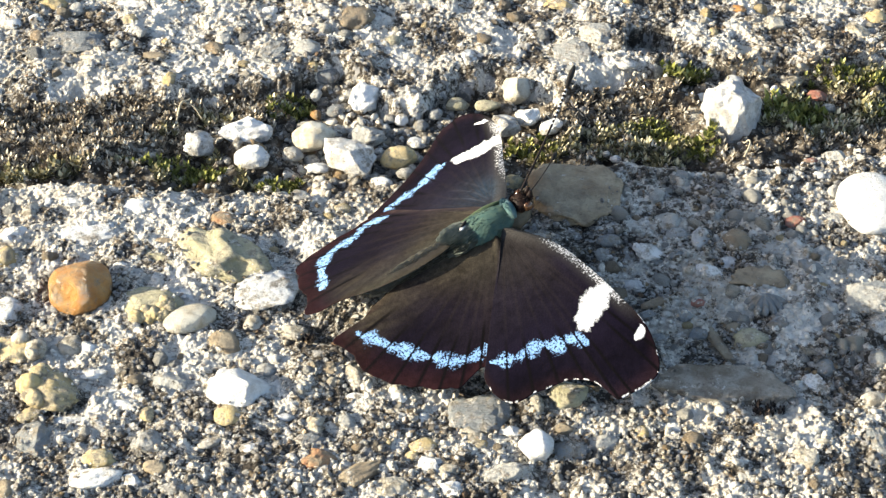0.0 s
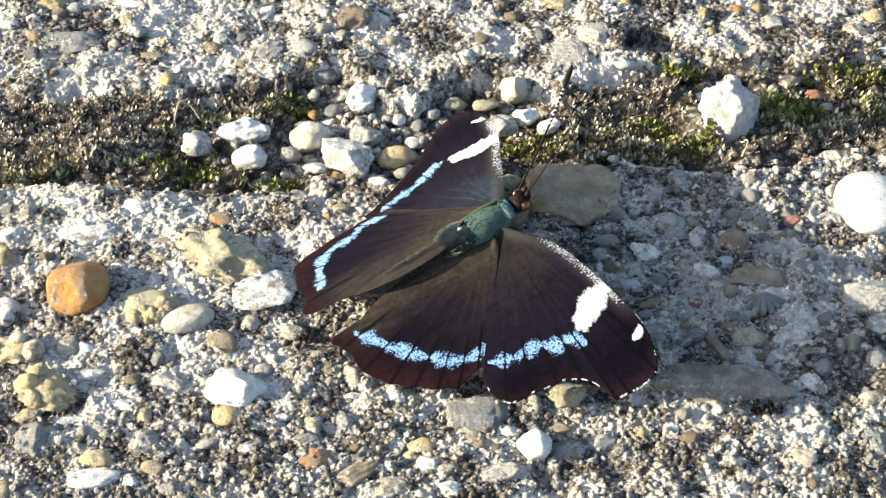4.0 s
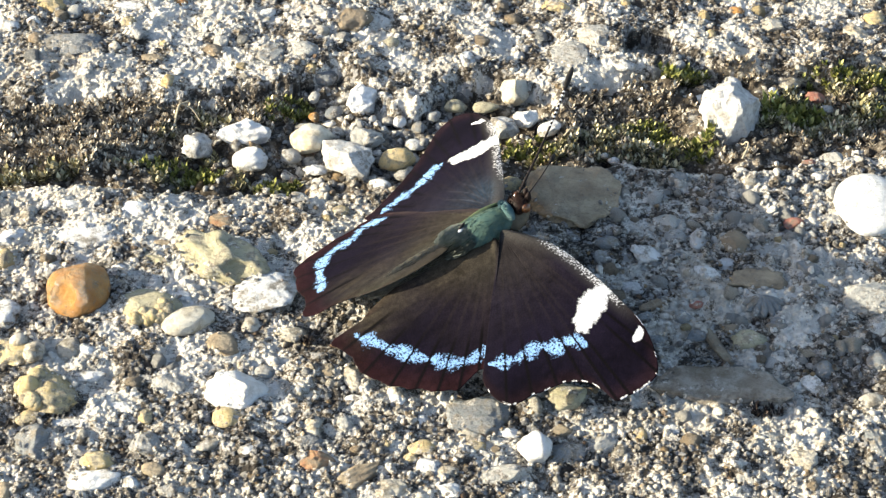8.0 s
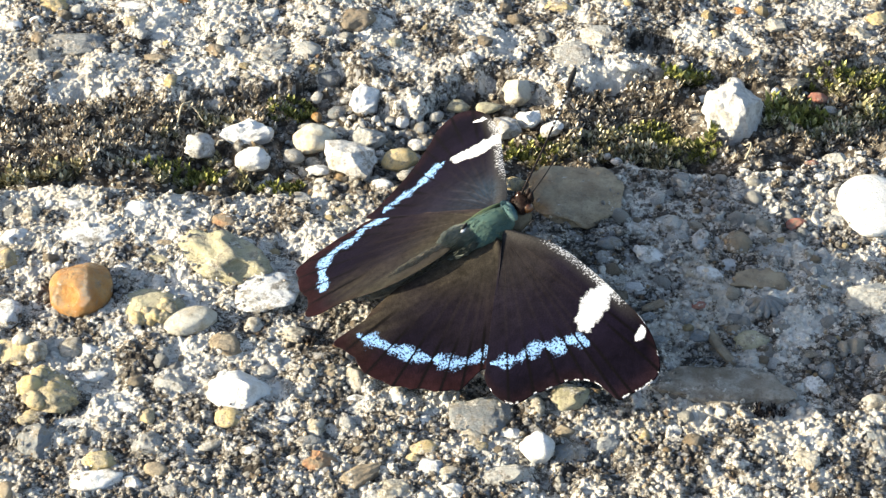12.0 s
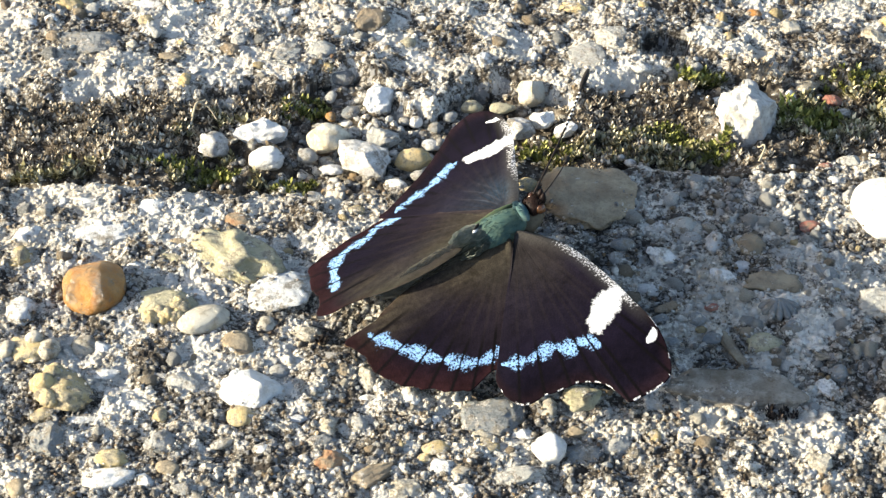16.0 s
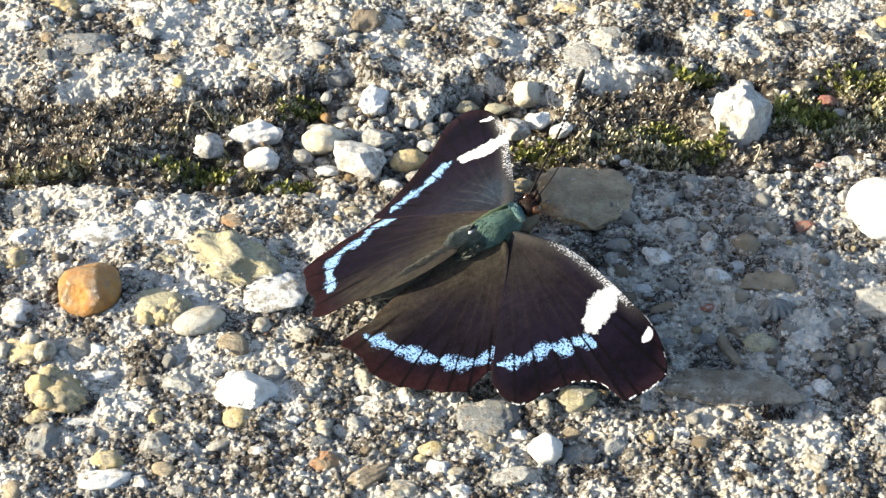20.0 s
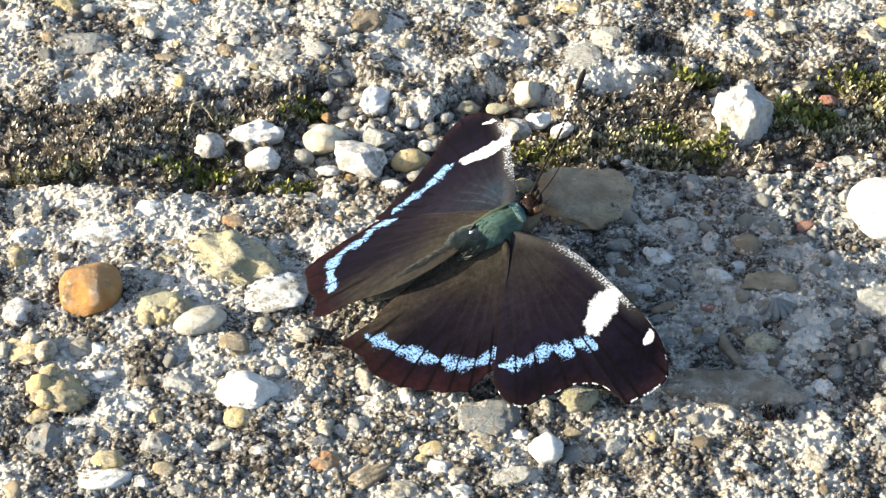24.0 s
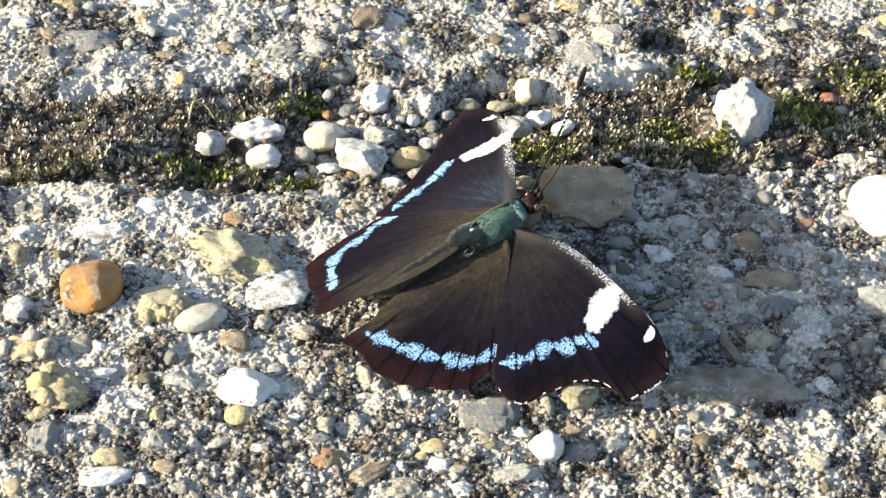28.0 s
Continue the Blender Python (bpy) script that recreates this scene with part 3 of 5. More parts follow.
loose_stone(7.4, 37.2, 4.9, 2.2, 1.7, 7, "olive", "round", "olive-yellow lichened pebble lying loose in the mossy joint")
loose_stone(2.5, 37.4, 3.9, 2.4, 1.9, 0, "olive", "round", "olive-yellow lichened pebble lying loose in the mossy joint")
loose_stone(-49.4, 24.3, 2.1, 1.5, 1.2, -14, "cream", "round", "small cream pebble lying loose in the mossy joint")
loose_stone(-1.4, 35.0, 2.5, 2.1, 1.7, 0, "grey", "round", "small pale grey pebble lying loose in the mossy joint")
loose_stone(-17.7, 30.6, 2.5, 2.1, 1.7, 0, "grey", "round", "small pale grey pebble lying loose in the mossy joint")
loose_stone(-9.1, 33.6, 2.3, 1.9, 1.5, 0, "grey", "round", "small pale grey pebble lying loose in the mossy joint")
set_stone(21.0, 12.0, 15.4, 12.9, 4.1, -17, "tan", "flat", "broad flat tan stone set in the rough concrete slab", [(105, 0, 0.62), (72, 0, 0.72), (10, 0, 0.80), (-32, 0, 0.74), (-85, 0, 0.78), (-125, 0, 0.70), (140, 0, 0.86)])
pebble(11.2, 15.1, 3.9, 3.2, 1.9, 21, "ochre", "round")
pebble(26.7, 1.3, 4.7, 3.1, 1.8, 0, "slate", "round")
pebble(32.6, -0.9, 5.0, 3.5, 2.1, -45, "white", "angular")
pebble(41.9, -5.6, 4.8, 2.6, 1.6, -33, "white", "angular")
pebble(47.0, 1.0, 4.5, 4.6, 2.7, 0, "brown", "round")
set_stone(49.5, -7.1, 8.8, 4.3, 1.8, -4, "tan", "flat", "flat tan stone set in the rough concrete slab")
pebble(57.0, 5.8, 3.8, 2.4, 1.5, 7, "red", "angular")
set_stone(69.5, 9.4, 10.3, 12.6, 3.6, 0, "clean_white", "smooth", "smooth white quartz stone set in the rough concrete slab")
set_stone(66.8, -11.2, 9.1, 5.3, 3.2, 0, "grey", "angular", "pale grey stone set in the rough concrete slab")

pebble(39.6, -12.0, 2.6, 1.7, 1.0, 0, "red", "angular")
pebble(47.1, -19.5, 5.3, 3.8, 2.3, 17, "olive", "round")
pebble(41.9, -20.1, 2.2, 8.9, 1.3, 27, "tan", "angular")
pebble(44.3, -17.1, 2.6, 2.1, 1.3, 0, "brown", "round")
pebble(57.7, -25.3, 3.2, 3.1, 1.9, 0, "slate", "round")
pebble(66.2, -24.2, 3.8, 3.7, 2.2, 0, "slate", "round")
set_stone(41.4, -29.6, 20.2, 7.4, 3.2, -4, "driftstone", "flat", "long grey-brown layered stone set in the rough concrete slab", [(95, 10, 0.80), (-70, 20, 0.72), (-115, 10, 0.78), (20, 20, 0.86), (160, 15, 0.80)])
pebble(63.8, -32.2, 3.9, 2.6, 1.6, 11, "cream", "round")
pebble(52.9, -32.6, 2.0, 2.0, 1.2, 0, "slate", "angular")
pebble(55.8, -28.6, 4.6, 2.5, 1.5, -50, "white", "angular")
pebble(53.2, -21.8, 1.9, 1.5, 0.9, 0, "slate", "round")
pebble(33.6, -37.1, 3.0, 2.4, 1.4, 0, "white", "angular")
pebble(52.3, -43.3, 4.6, 3.8, 2.3, -14, "cream", "angular")
pebble(48.5, -39.4, 4.0, 2.8, 1.7, 21, "slate", "angular")
pebble(55.3, -40.6, 2.6, 1.8, 1.1, 0, "cream", "round")
pebble(63.4, -40.9, 3.6, 6.1, 2.2, 0, "slate", "angular")
pebble(43.8, -42.7, 4.4, 1.4, 0.8, 21, "cream", "angular")
pebble(41.2, -44.8, 1.6, 1.6, 0.9, 0, "ochre", "round")
pebble(43.0, -46.9, 2.3, 2.4, 1.4, 0, "grey", "round")
pebble(35.0, -46.4, 2.6, 1.4, 0.8, 0, "ochre", "angular")
set_stone(5.5, -35.0, 8.8, 6.8, 2.0, 0, "slate", "flat", "blue-grey slate stone set in the rough concrete slab")
pebble(13.6, -33.3, 2.7, 3.6, 1.6, 0, "cream", "round")
pebble(19.1, -31.5, 6.2, 5.1, 3.1, 0, "olive", "round")
set_stone(13.8, -41.3, 5.0, 4.8, 4.2, 20, "clean_white", "round", "round cream-white stone set in the rough concrete slab")
# dark pebble put where the round white stone's shadow falls
pebble(18.5, -41.4, 5.9, 3.6, 2.1, 0, "slate", "angular")
pebble(22.9, -40.1, 4.8, 2.8, 1.7, 7, "grey", "angular")
pebble(29.2, -38.3, 2.1, 3.0, 1.3, 0, "ochre", "round")
pebble(4.0, -38.5, 4.1, 3.0, 1.8, 0, "cream", "knobby")
pebble(5.0, -40.9, 3.0, 2.4, 1.4, 0, "ochre", "round")
pebble(10.0, -38.0, 3.5, 2.2, 1.3, 0, "white", "angular")
pebble(0.9, -45.6, 3.3, 2.6, 1.5, 27, "cream", "round")
set_stone(9.4, -45.7, 7.3, 2.6, 1.5, 11, "grey", "angular", "pale grey stone set in the rough concrete slab")
pebble(1.3, -49.0, 3.5, 2.7, 1.6, 0, "white", "angular")
pebble(-2.8, -40.7, 4.1, 2.6, 1.6, 0, "ochre", "round")
pebble(-1.8, -44.4, 4.2, 3.8, 2.3, 14, "white", "angular")
pebble(-4.4, -42.5, 2.1, 1.8, 1.1, 0, "ochre", "round")
pebble(-8.1, -40.2, 1.5, 1.4, 0.8, 0, "ochre", "round")
pebble(-14.3, -36.2, 2.8, 2.8, 1.7, 0, "grey", "round")
pebble(-19.0, -37.1, 3.0, 4.0, 1.8, 0, "cream", "knobby")
pebble(-19.7, -39.8, 4.9, 2.8, 1.7, 0, "slate", "angular")
pebble(-17.9, -43.3, 5.2, 3.6, 2.1, 7, "rust", "angular")
pebble(-17.2, -45.7, 1.5, 1.6, 0.9, 0, "white", "round")
pebble(-28.2, -41.5, 3.4, 2.0, 1.2, 0, "white", "round")
pebble(-24.2, -40.6, 2.0, 1.8, 1.1, 0, "grey", "round")
set_stone(-11.7, -46.1, 6.8, 3.3, 2.0, 30, "tan", "angular", "flat tan stone set in the rough concrete slab")
pebble(-7.4, -49.0, 6.1, 3.9, 2.3, 14, "cream", "angular")
pebble(-12.9, -31.4, 3.0, 1.6, 1.0, 0, "white", "round")
pebble(-6.9, -31.2, 3.4, 3.7, 2.0, 0, "white", "angular")
pebble(-16.9, -26.4, 2.4, 3.0, 1.4, 0, "tan", "angular")
pebble(-13.3, -27.3, 3.4, 4.8, 2.0, 0, "cream", "knobby")
pebble(-31.0, -35.0, 5.2, 4.5, 2.5, 0, "yellow", "knobby")
pebble(-33.2, -20.9, 5.7, 4.0, 2.4, -39, "tan", "round")
pebble(-23.1, -18.3, 4.5, 2.7, 1.6, 0, "cream", "round")
pebble(-29.0, -16.5, 3.1, 2.7, 1.6, -7, "cream", "round")
set_stone(-30.8, -29.8, 9.6, 7.4, 5.8, -8, "clean_white", "round", "white quartz stone with broken faces set in the rough concrete slab", [(184, 32, 0.70), (50, 40, 0.56), (100, 55, 0.66), (272, 40, 0.82), (-25, 20, 0.78), (150, 60, 0.74)])
cast.pop()           # clean of cement
set_stone(-27.8, -10.1, 10.2, 7.8, 2.5, 0, "white", "flat", "white quartz stone set in the rough concrete slab")
olive_stone = set_stone(-35.0, -2.8, 15.6, 8.8, 4.8, -37, "olive", "knobby", "large olive-yellow lichened stone set in the rough concrete slab")
for bearing, rise, reach, deep in ((70, 50, 0.45, 0.22), (-20, 40, 0.40, 0.28), (-120, 40, 0.35, 0.25), (160, 60, 0.30, 0.20)):
    dent(olive_stone, bearing, rise, reach, deep)
pebble(-35.5, 6.5, 4.6, 2.9, 1.7, -14, "rust", "round")
set_stone(-45.3, -2.0, 7.5, 2.7, 1.4, -21, "olive", "knobby", "olive-yellow lichened stone set in the rough concrete slab")
pebble(-44.6, 1.1, 3.6, 2.0, 1.2, 0, "tan", "angular")
orange_stone = set_stone(-56.4, -9.8, 9.2, 9.4, 6.8, 0, "orange", "smooth", "rust-orange polished stone set in the rough concrete slab", [(110, 40, 0.86), (-25, 30, 0.92), (250, 10, 0.90)])
cast.pop()           # clean of cement
dent(orange_stone, 236, 36, 0.48, 0.30)
nodules(set_stone(-45.6, -13.1, 10.6, 7.0, 3.8, -11, "olive", "round", "olive stone with a cluster of yellow nodules set in the slab", [(120, 50, 0.7), (190, 30, 0.75)]), 16, -120, 5, 1.0, "yellow", 31)
set_stone(-39.0, -16.0, 7.9, 4.6, 3.4, 17, "clean_cream", "smooth", "cream stone set in the rough concrete slab")
pebble(-69.3, -2.5, 3.9, 4.4, 2.4, 0, "ochre", "round")
pebble(-67.2, -14.2, 4.5, 5.2, 2.7, 0, "white", "round")
nodules(set_stone(-64.7, -22.7, 8.0, 5.6, 2.8, 0, "yellow", "knobby", "knobby yellow stone set in the rough concrete slab"), 9, -60, 200, 1.2, "cream", 33)
pebble(-56.6, -20.9, 4.0, 3.8, 2.3, -14, "cream", "round")
pebble(-53.8, -21.8, 2.7, 2.5, 1.5, 0, "white", "angular")
nodules(set_stone(-58.5, -30.3, 9.1, 6.6, 3.3, -27, "yellow", "knobby", "knobby yellow stone set in the rough concrete slab"), 12, 90, 290, 1.35, "yellow", 32)
pebble(-60.8, -34.4, 4.3, 2.8, 1.7, 33, "yellow", "knobby")
pebble(-53.3, -27.0, 5.4, 2.9, 1.7, 0, "white", "angular")
pebble(-47.6, -33.1, 4.9, 2.4, 1.5, -14, "white", "round")
pebble(-43.5, -34.7, 2.5, 2.9, 1.5, 0, "ochre", "angular")
pebble(-59.2, -39.7, 5.9, 5.6, 3.4, 0, "slate", "angular")
pebble(-42.7, -40.4, 5.1, 4.4, 2.6, 0, "grey", "angular")
pebble(-50.1, -43.3, 5.4, 3.2, 1.9, -4, "yellow", "round")
set_stone(-49.6, -47.0, 7.5, 3.1, 1.9, 11, "white", "round", "white quartz stone set in the rough concrete slab")
pebble(-44.6, -47.5, 3.4, 2.7, 1.6, -14, "white", "angular")
pebble(-49.9, -37.2, 2.3, 2.2, 1.3, 0, "white", "angular")
pebble(-55.4, -35.8, 5.3, 1.6, 1.0, 7, "white", "angular")
pebble(-41.4, -45.1, 3.4, 2.4, 1.4, 0, "tan", "round")
pebble(-62.4, -49.0, 3.5, 3.3, 2.0, 0, "tan", "round")
pebble(-33.7, -40.1, 4.0, 1.8, 1.1, 21, "cream", "round")
pebble(-38.6, -49.2, 4.2, 2.0, 1.2, 0, "grey", "angular")
pebble(-69.1, 2.5, 4.9, 4.0, 2.4, 0, "white", "angular")
set_stone(-57.4, 2.6, 9.4, 4.9, 1.5, 14, "white", "flat", "white quartz stone set in the rough concrete slab")
pebble(-60.6, 10.5, 4.8, 2.2, 1.3, -11, "white", "angular")
pebble(-66.8, 8.5, 2.7, 2.9, 1.6, 0, "cream", "round")
pebble(-64.3, 10.7, 1.7, 1.8, 1.0, 0, "white", "round")
pebble(-16.4, 9.1, 2.9, 2.2, 1.3, 0, "ochre", "round")
pebble(-49.9, 9.1, 5.5, 3.3, 2.0, 0, "white", "angular")
pebble(-32.4, 1.3, 3.6, 2.6, 1.6, 0, "white", "angular")
pebble(-23.4, 11.8, 3.1, 2.5, 1.5, 0, "grey", "angular")
pebble(-26.7, -25.8, 3.4, 2.5, 1.5, 0, "grey", "round")
pebble(-40.9, -28.7, 5.1, 3.7, 2.2, -14, "grey", "angular")
pebble(-40.9, -9.9, 4.4, 2.4, 1.4, -14, "white", "angular")
pebble(-50.7, -5.0, 3.9, 2.6, 1.6, -14, "white", "angular")
pebble(-23.6, -35.3, 3.3, 1.8, 1.1, 0, "white", "angular")
pebble(-2.8, -35.3, 2.0, 1.8, 1.1, 0, "white", "round")
pebble(33.7, -2.5, 2.7, 2.0, 1.2, 0, "slate", "round")
pebble(37.6, 2.6, 3.6, 2.9, 1.7, 0, "grey", "angular")
pebble(39.4, -18.3, 3.5, 2.5, 1.5, 0, "slate", "angular")
pebble(62.1, 17.2, 2.2, 1.6, 1.0, 0, "white", "round")
pebble(61.2, 20.7, 2.8, 1.8, 1.1, 21, "red", "angular")
pebble(65.6, 22.0, 3.8, 2.7, 1.6, 0, "grey", "angular")
pebble(33.3, -19.5, 3.1, 2.1, 1.3, 0, "slate", "angular")
pebble(37.1, -14.8, 3.1, 2.7, 1.6, 0, "slate", "angular")
pebble(17.9, -37.4, 3.3, 2.0, 1.2, 0, "tan", "angular")
pebble(51.8, -15.9, 2.6, 1.7, 1.0, 0, "slate", "round")
pebble(59.0, -39.6, 2.5, 1.8, 1.1, 0, "cream", "round")
pebble(25.9, -41.7, 2.1, 1.8, 1.1, 0, "cream", "angular")
pebble(39.0, 16.6, 3.6, 2.2, 1.2, 15, "slate", "flat")
pebble(36.1, 6.1, 4.4, 4.4, 2.5, 14, "grey", "angular")
pebble(41.1, 1.9, 3.3, 4.4, 2.5, -13, "quartz", "knobby")
pebble(52.3, -0.5, 5.5, 2.5, 1.4, -4, "grey", "flat")
pebble(58.2, -5.3, 4.7, 3.2, 1.8, -20, "slate", "angular")
pebble(29.7, -8.0, 3.8, 2.5, 1.4, -6, "quartz", "angular")
pebble(38.2, -10.0, 3.8, 2.7, 1.5, 0, "grey", "angular")
pebble(33.3, -11.8, 5.1, 2.2, 1.2, 15, "brown", "knobby")
pebble(51.5, -17.2, 3.3, 2.5, 1.4, 0, "slate", "round")
pebble(25.5, -1.9, 3.6, 2.5, 1.4, -10, "grey", "angular")
pebble(45.1, -3.0, 3.1, 2.7, 1.5, 10, "quartz", "angular")
pebble(55.1, -12.3, 3.6, 2.7, 1.5, 5, "grey", "angular")
pebble(31.7, -14.7, 2.7, 2.5, 1.4, -10, "slate", "angular")
pebble(37.1, -1.8, 2.7, 2.5, 1.4, -20, "slate", "round")


def ribbed_stone(x, y, ribs, length, label):
    """A fan of rounded dark ribs that run out from one hub, like a worn shell."""
    rs = np.random.RandomState(57)
    shell = new("stone")
    shell.matrix_world = pose(x * MM, y * MM, 0.0003)
    v, q = BALLS[3]
    for k in range(ribs):
        a = radians(-165 + 150 * k / (ribs - 1))
        L = length * rs.uniform(0.85, 1.1)
        w = v * np.array((L * 0.55, 0.62, 0.75))
        w[:, 1] *= 0.75 + 0.45 * (w[:, 0] / L + 0.5)
        w[:, 0] += L * 0.5
        w = np.stack([w[:, 0] * math.cos(a) - w[:, 1] * math.sin(a), w[:, 0] * math.sin(a) + w[:, 1] * math.cos(a), w[:, 2] + 0.9 - 0.28 * w[:, 0]], 1)
        piece("rib", w * MM, q, STONE["slate"], shell)
    placed.append((x, y - length * 0.4, length, length * 0.6))
    return tagged(shell, label, "stone", "large stones set in the slabs")


ribbed_stone(49.8, -11.6, 7, 3.6, "dark slate-grey ribbed stone like a worn shell")

# ---------------- the butterfly ----------------
def butterfly_materials():
    n = Nodes("wing_scales")
    att = n.add("ShaderNodeVertexColor")
    att.layer_name = "pattern"
    marks = n.add("ShaderNodeVertexColor")
    marks.layer_name = "marks"
    split = n.add("ShaderNodeSeparateColor")
    n.link(marks.outputs["Color"], split.inputs["Color"])
    at = n.coords()
    fine = n.ramp(n.grain(4200, 3, 0.65, at), [(0.3, (0.66, 0.64, 0.64)), (0.7, (1.25, 1.22, 1.20))])
    col = n.mix(1.0, att.outputs["Color"], fine, "MULTIPLY")
    speck = n.grain(3300, 4, 0.75, at)
    for channel, paint, wild, soft in (("Red", (0.21, 0.37, 0.63), 7.5, 0.16), ("Green", (0.84, 0.84, 0.84), 2.6, 0.2), ("Blue", (0.66, 0.64, 0.62), 4.5, 0.10)):
        sub = n.add("ShaderNodeMath")
        sub.operation = "MULTIPLY_ADD"
        n.link(speck, sub.inputs[0])
        sub.inputs[1].default_value = wild
        sub.inputs[2].default_value = 1.0 - 0.5 * wild
        both = n.add("ShaderNodeMath")
        both.operation = "MULTIPLY"
        n.link(split.outputs[channel], both.inputs[0])
        n.link(sub.outputs[0], both.inputs[1])
        col = n.mix(grey_ramp(n, both.outputs[0], 0.5 - soft, 0.5 + soft), col, paint)
    wing = n.finish(col, 0.6, n.grain(4200, 3, 0.6, at), 0.5, 0.0001, 0.03)
    mats = {"wing": wing}
    for name, a, b, gloss in (("vein", (0.012, 0.009, 0.008), (0.028, 0.021, 0.018), 0.6), ("thorax", (0.042, 0.078, 0.070), (0.066, 0.102, 0.080), 0.5), ("fur_green", (0.046, 0.084, 0.076), (0.085, 0.118, 0.090), 0.5), ("rim", (0.050, 0.075, 0.045), (0.075, 0.092, 0.05), 0.6),
                              ("fur_brown", (0.065, 0.055, 0.036), (0.12, 0.10, 0.07), 0.6), ("collar", (0.050, 0.105, 0.11), (0.10, 0.155, 0.155), 0.5), ("abdomen", (0.075, 0.070, 0.055), (0.11, 0.102, 0.08), 0.65), ("hair", (0.10, 0.092, 0.068), (0.17, 0.155, 0.118), 0.65), ("mist", (0.10, 0.115, 0.095), (0.17, 0.18, 0.15), 0.6),
                              ("head", (0.009, 0.006, 0.0055), (0.022, 0.012, 0.009), 0.5), ("eye", (0.035, 0.014, 0.007), (0.15, 0.06, 0.018), 0.2), ("black", (0.012, 0.011, 0.010), (0.03, 0.026, 0.022), 0.5),
                              ("pale", (0.74, 0.72, 0.68), (0.55, 0.53, 0.50), 0.5)):
        k = Nodes("butterfly_" + name)
        mats[name] = k.finish(k.mix(grey_ramp(k, k.grain(900, 4, 0.6), 0.35, 0.65), a, b), gloss, k.grain(3000, 3), 0.4, 0.0001, 0.6 if name == "eye" else 0.08)
    return mats


BUG = butterfly_materials()
butterfly = tagged(new("butterfly"), "dark brown butterfly with white patches and blue band on concrete", "butterfly")
heading, pitch_up, roll_over = radians(25.7), radians(17.5), radians(-4.0)
ahead = Vector((math.cos(pitch_up) * math.cos(heading), math.cos(pitch_up) * math.sin(heading), math.sin(pitch_up)))
right = ahead.cross(Vector((0, 0, 1))).normalized()
top = right.cross(ahead)
right = right * math.cos(roll_over) + top * math.sin(roll_over)
top = right.cross(ahead)
butterfly.matrix_world = Matrix(((ahead.x, -right.x, top.x, 0.0072), (ahead.y, -right.y, top.y, -0.0084), (ahead.z, -right.z, top.z, 0.0142), (0, 0, 0, 1)))

DROOP = {"right": -12.0, "left": -24.0}


def curve_through(points, per=8, closed=True):
    """Catmull-Rom through the points."""
    p = np.array(points, float)
    n = len(p)
    out = []
    for i in range(n if closed else n - 1):
        if closed:
            a, b, c, d = p[(i - 1) % n], p[i], p[(i + 1) % n], p[(i + 2) % n]
        else:
            a, b, c, d = p[max(i - 1, 0)], p[i], p[i + 1], p[min(i + 2, n - 1)]
        for k in range(per):
            t = k / per
            out.append(0.5 * (2 * b + (c - a) * t + (2 * a - 5 * b + 4 * c - d) * t * t + (3 * b - a - 3 * c + d) * t ** 3))
    if not closed:
        out.append(p[-1])
    return np.array(out)


def off_line(P, line, per=6):
    """Distance of the points from a curve, and how far along it they lie."""
    c = curve_through(line, per, False)
    best, along = np.full(len(P), 1e9), np.zeros(len(P))
    for i in range(len(c) - 1):
        d = c[i + 1] - c[i]
        t = np.clip(((P - c[i]) @ d) / max(d @ d, 1e-9), 0, 1)
        r = np.linalg.norm(P - c[i] - t[:, None] * d, axis=1)
        m = r < best
        best[m], along[m] = r[m], (i + t[m]) / (len(c) - 1)
    return best, along


def blend(col, mask, paint):
    return col * (1 - mask[:, None]) + np.array(paint) * mask[:, None]


def smooth_step(a, b, x):
    t = np.clip((x - a) / (b - a), 0, 1)
    return t * t * (3 - 2 * t)


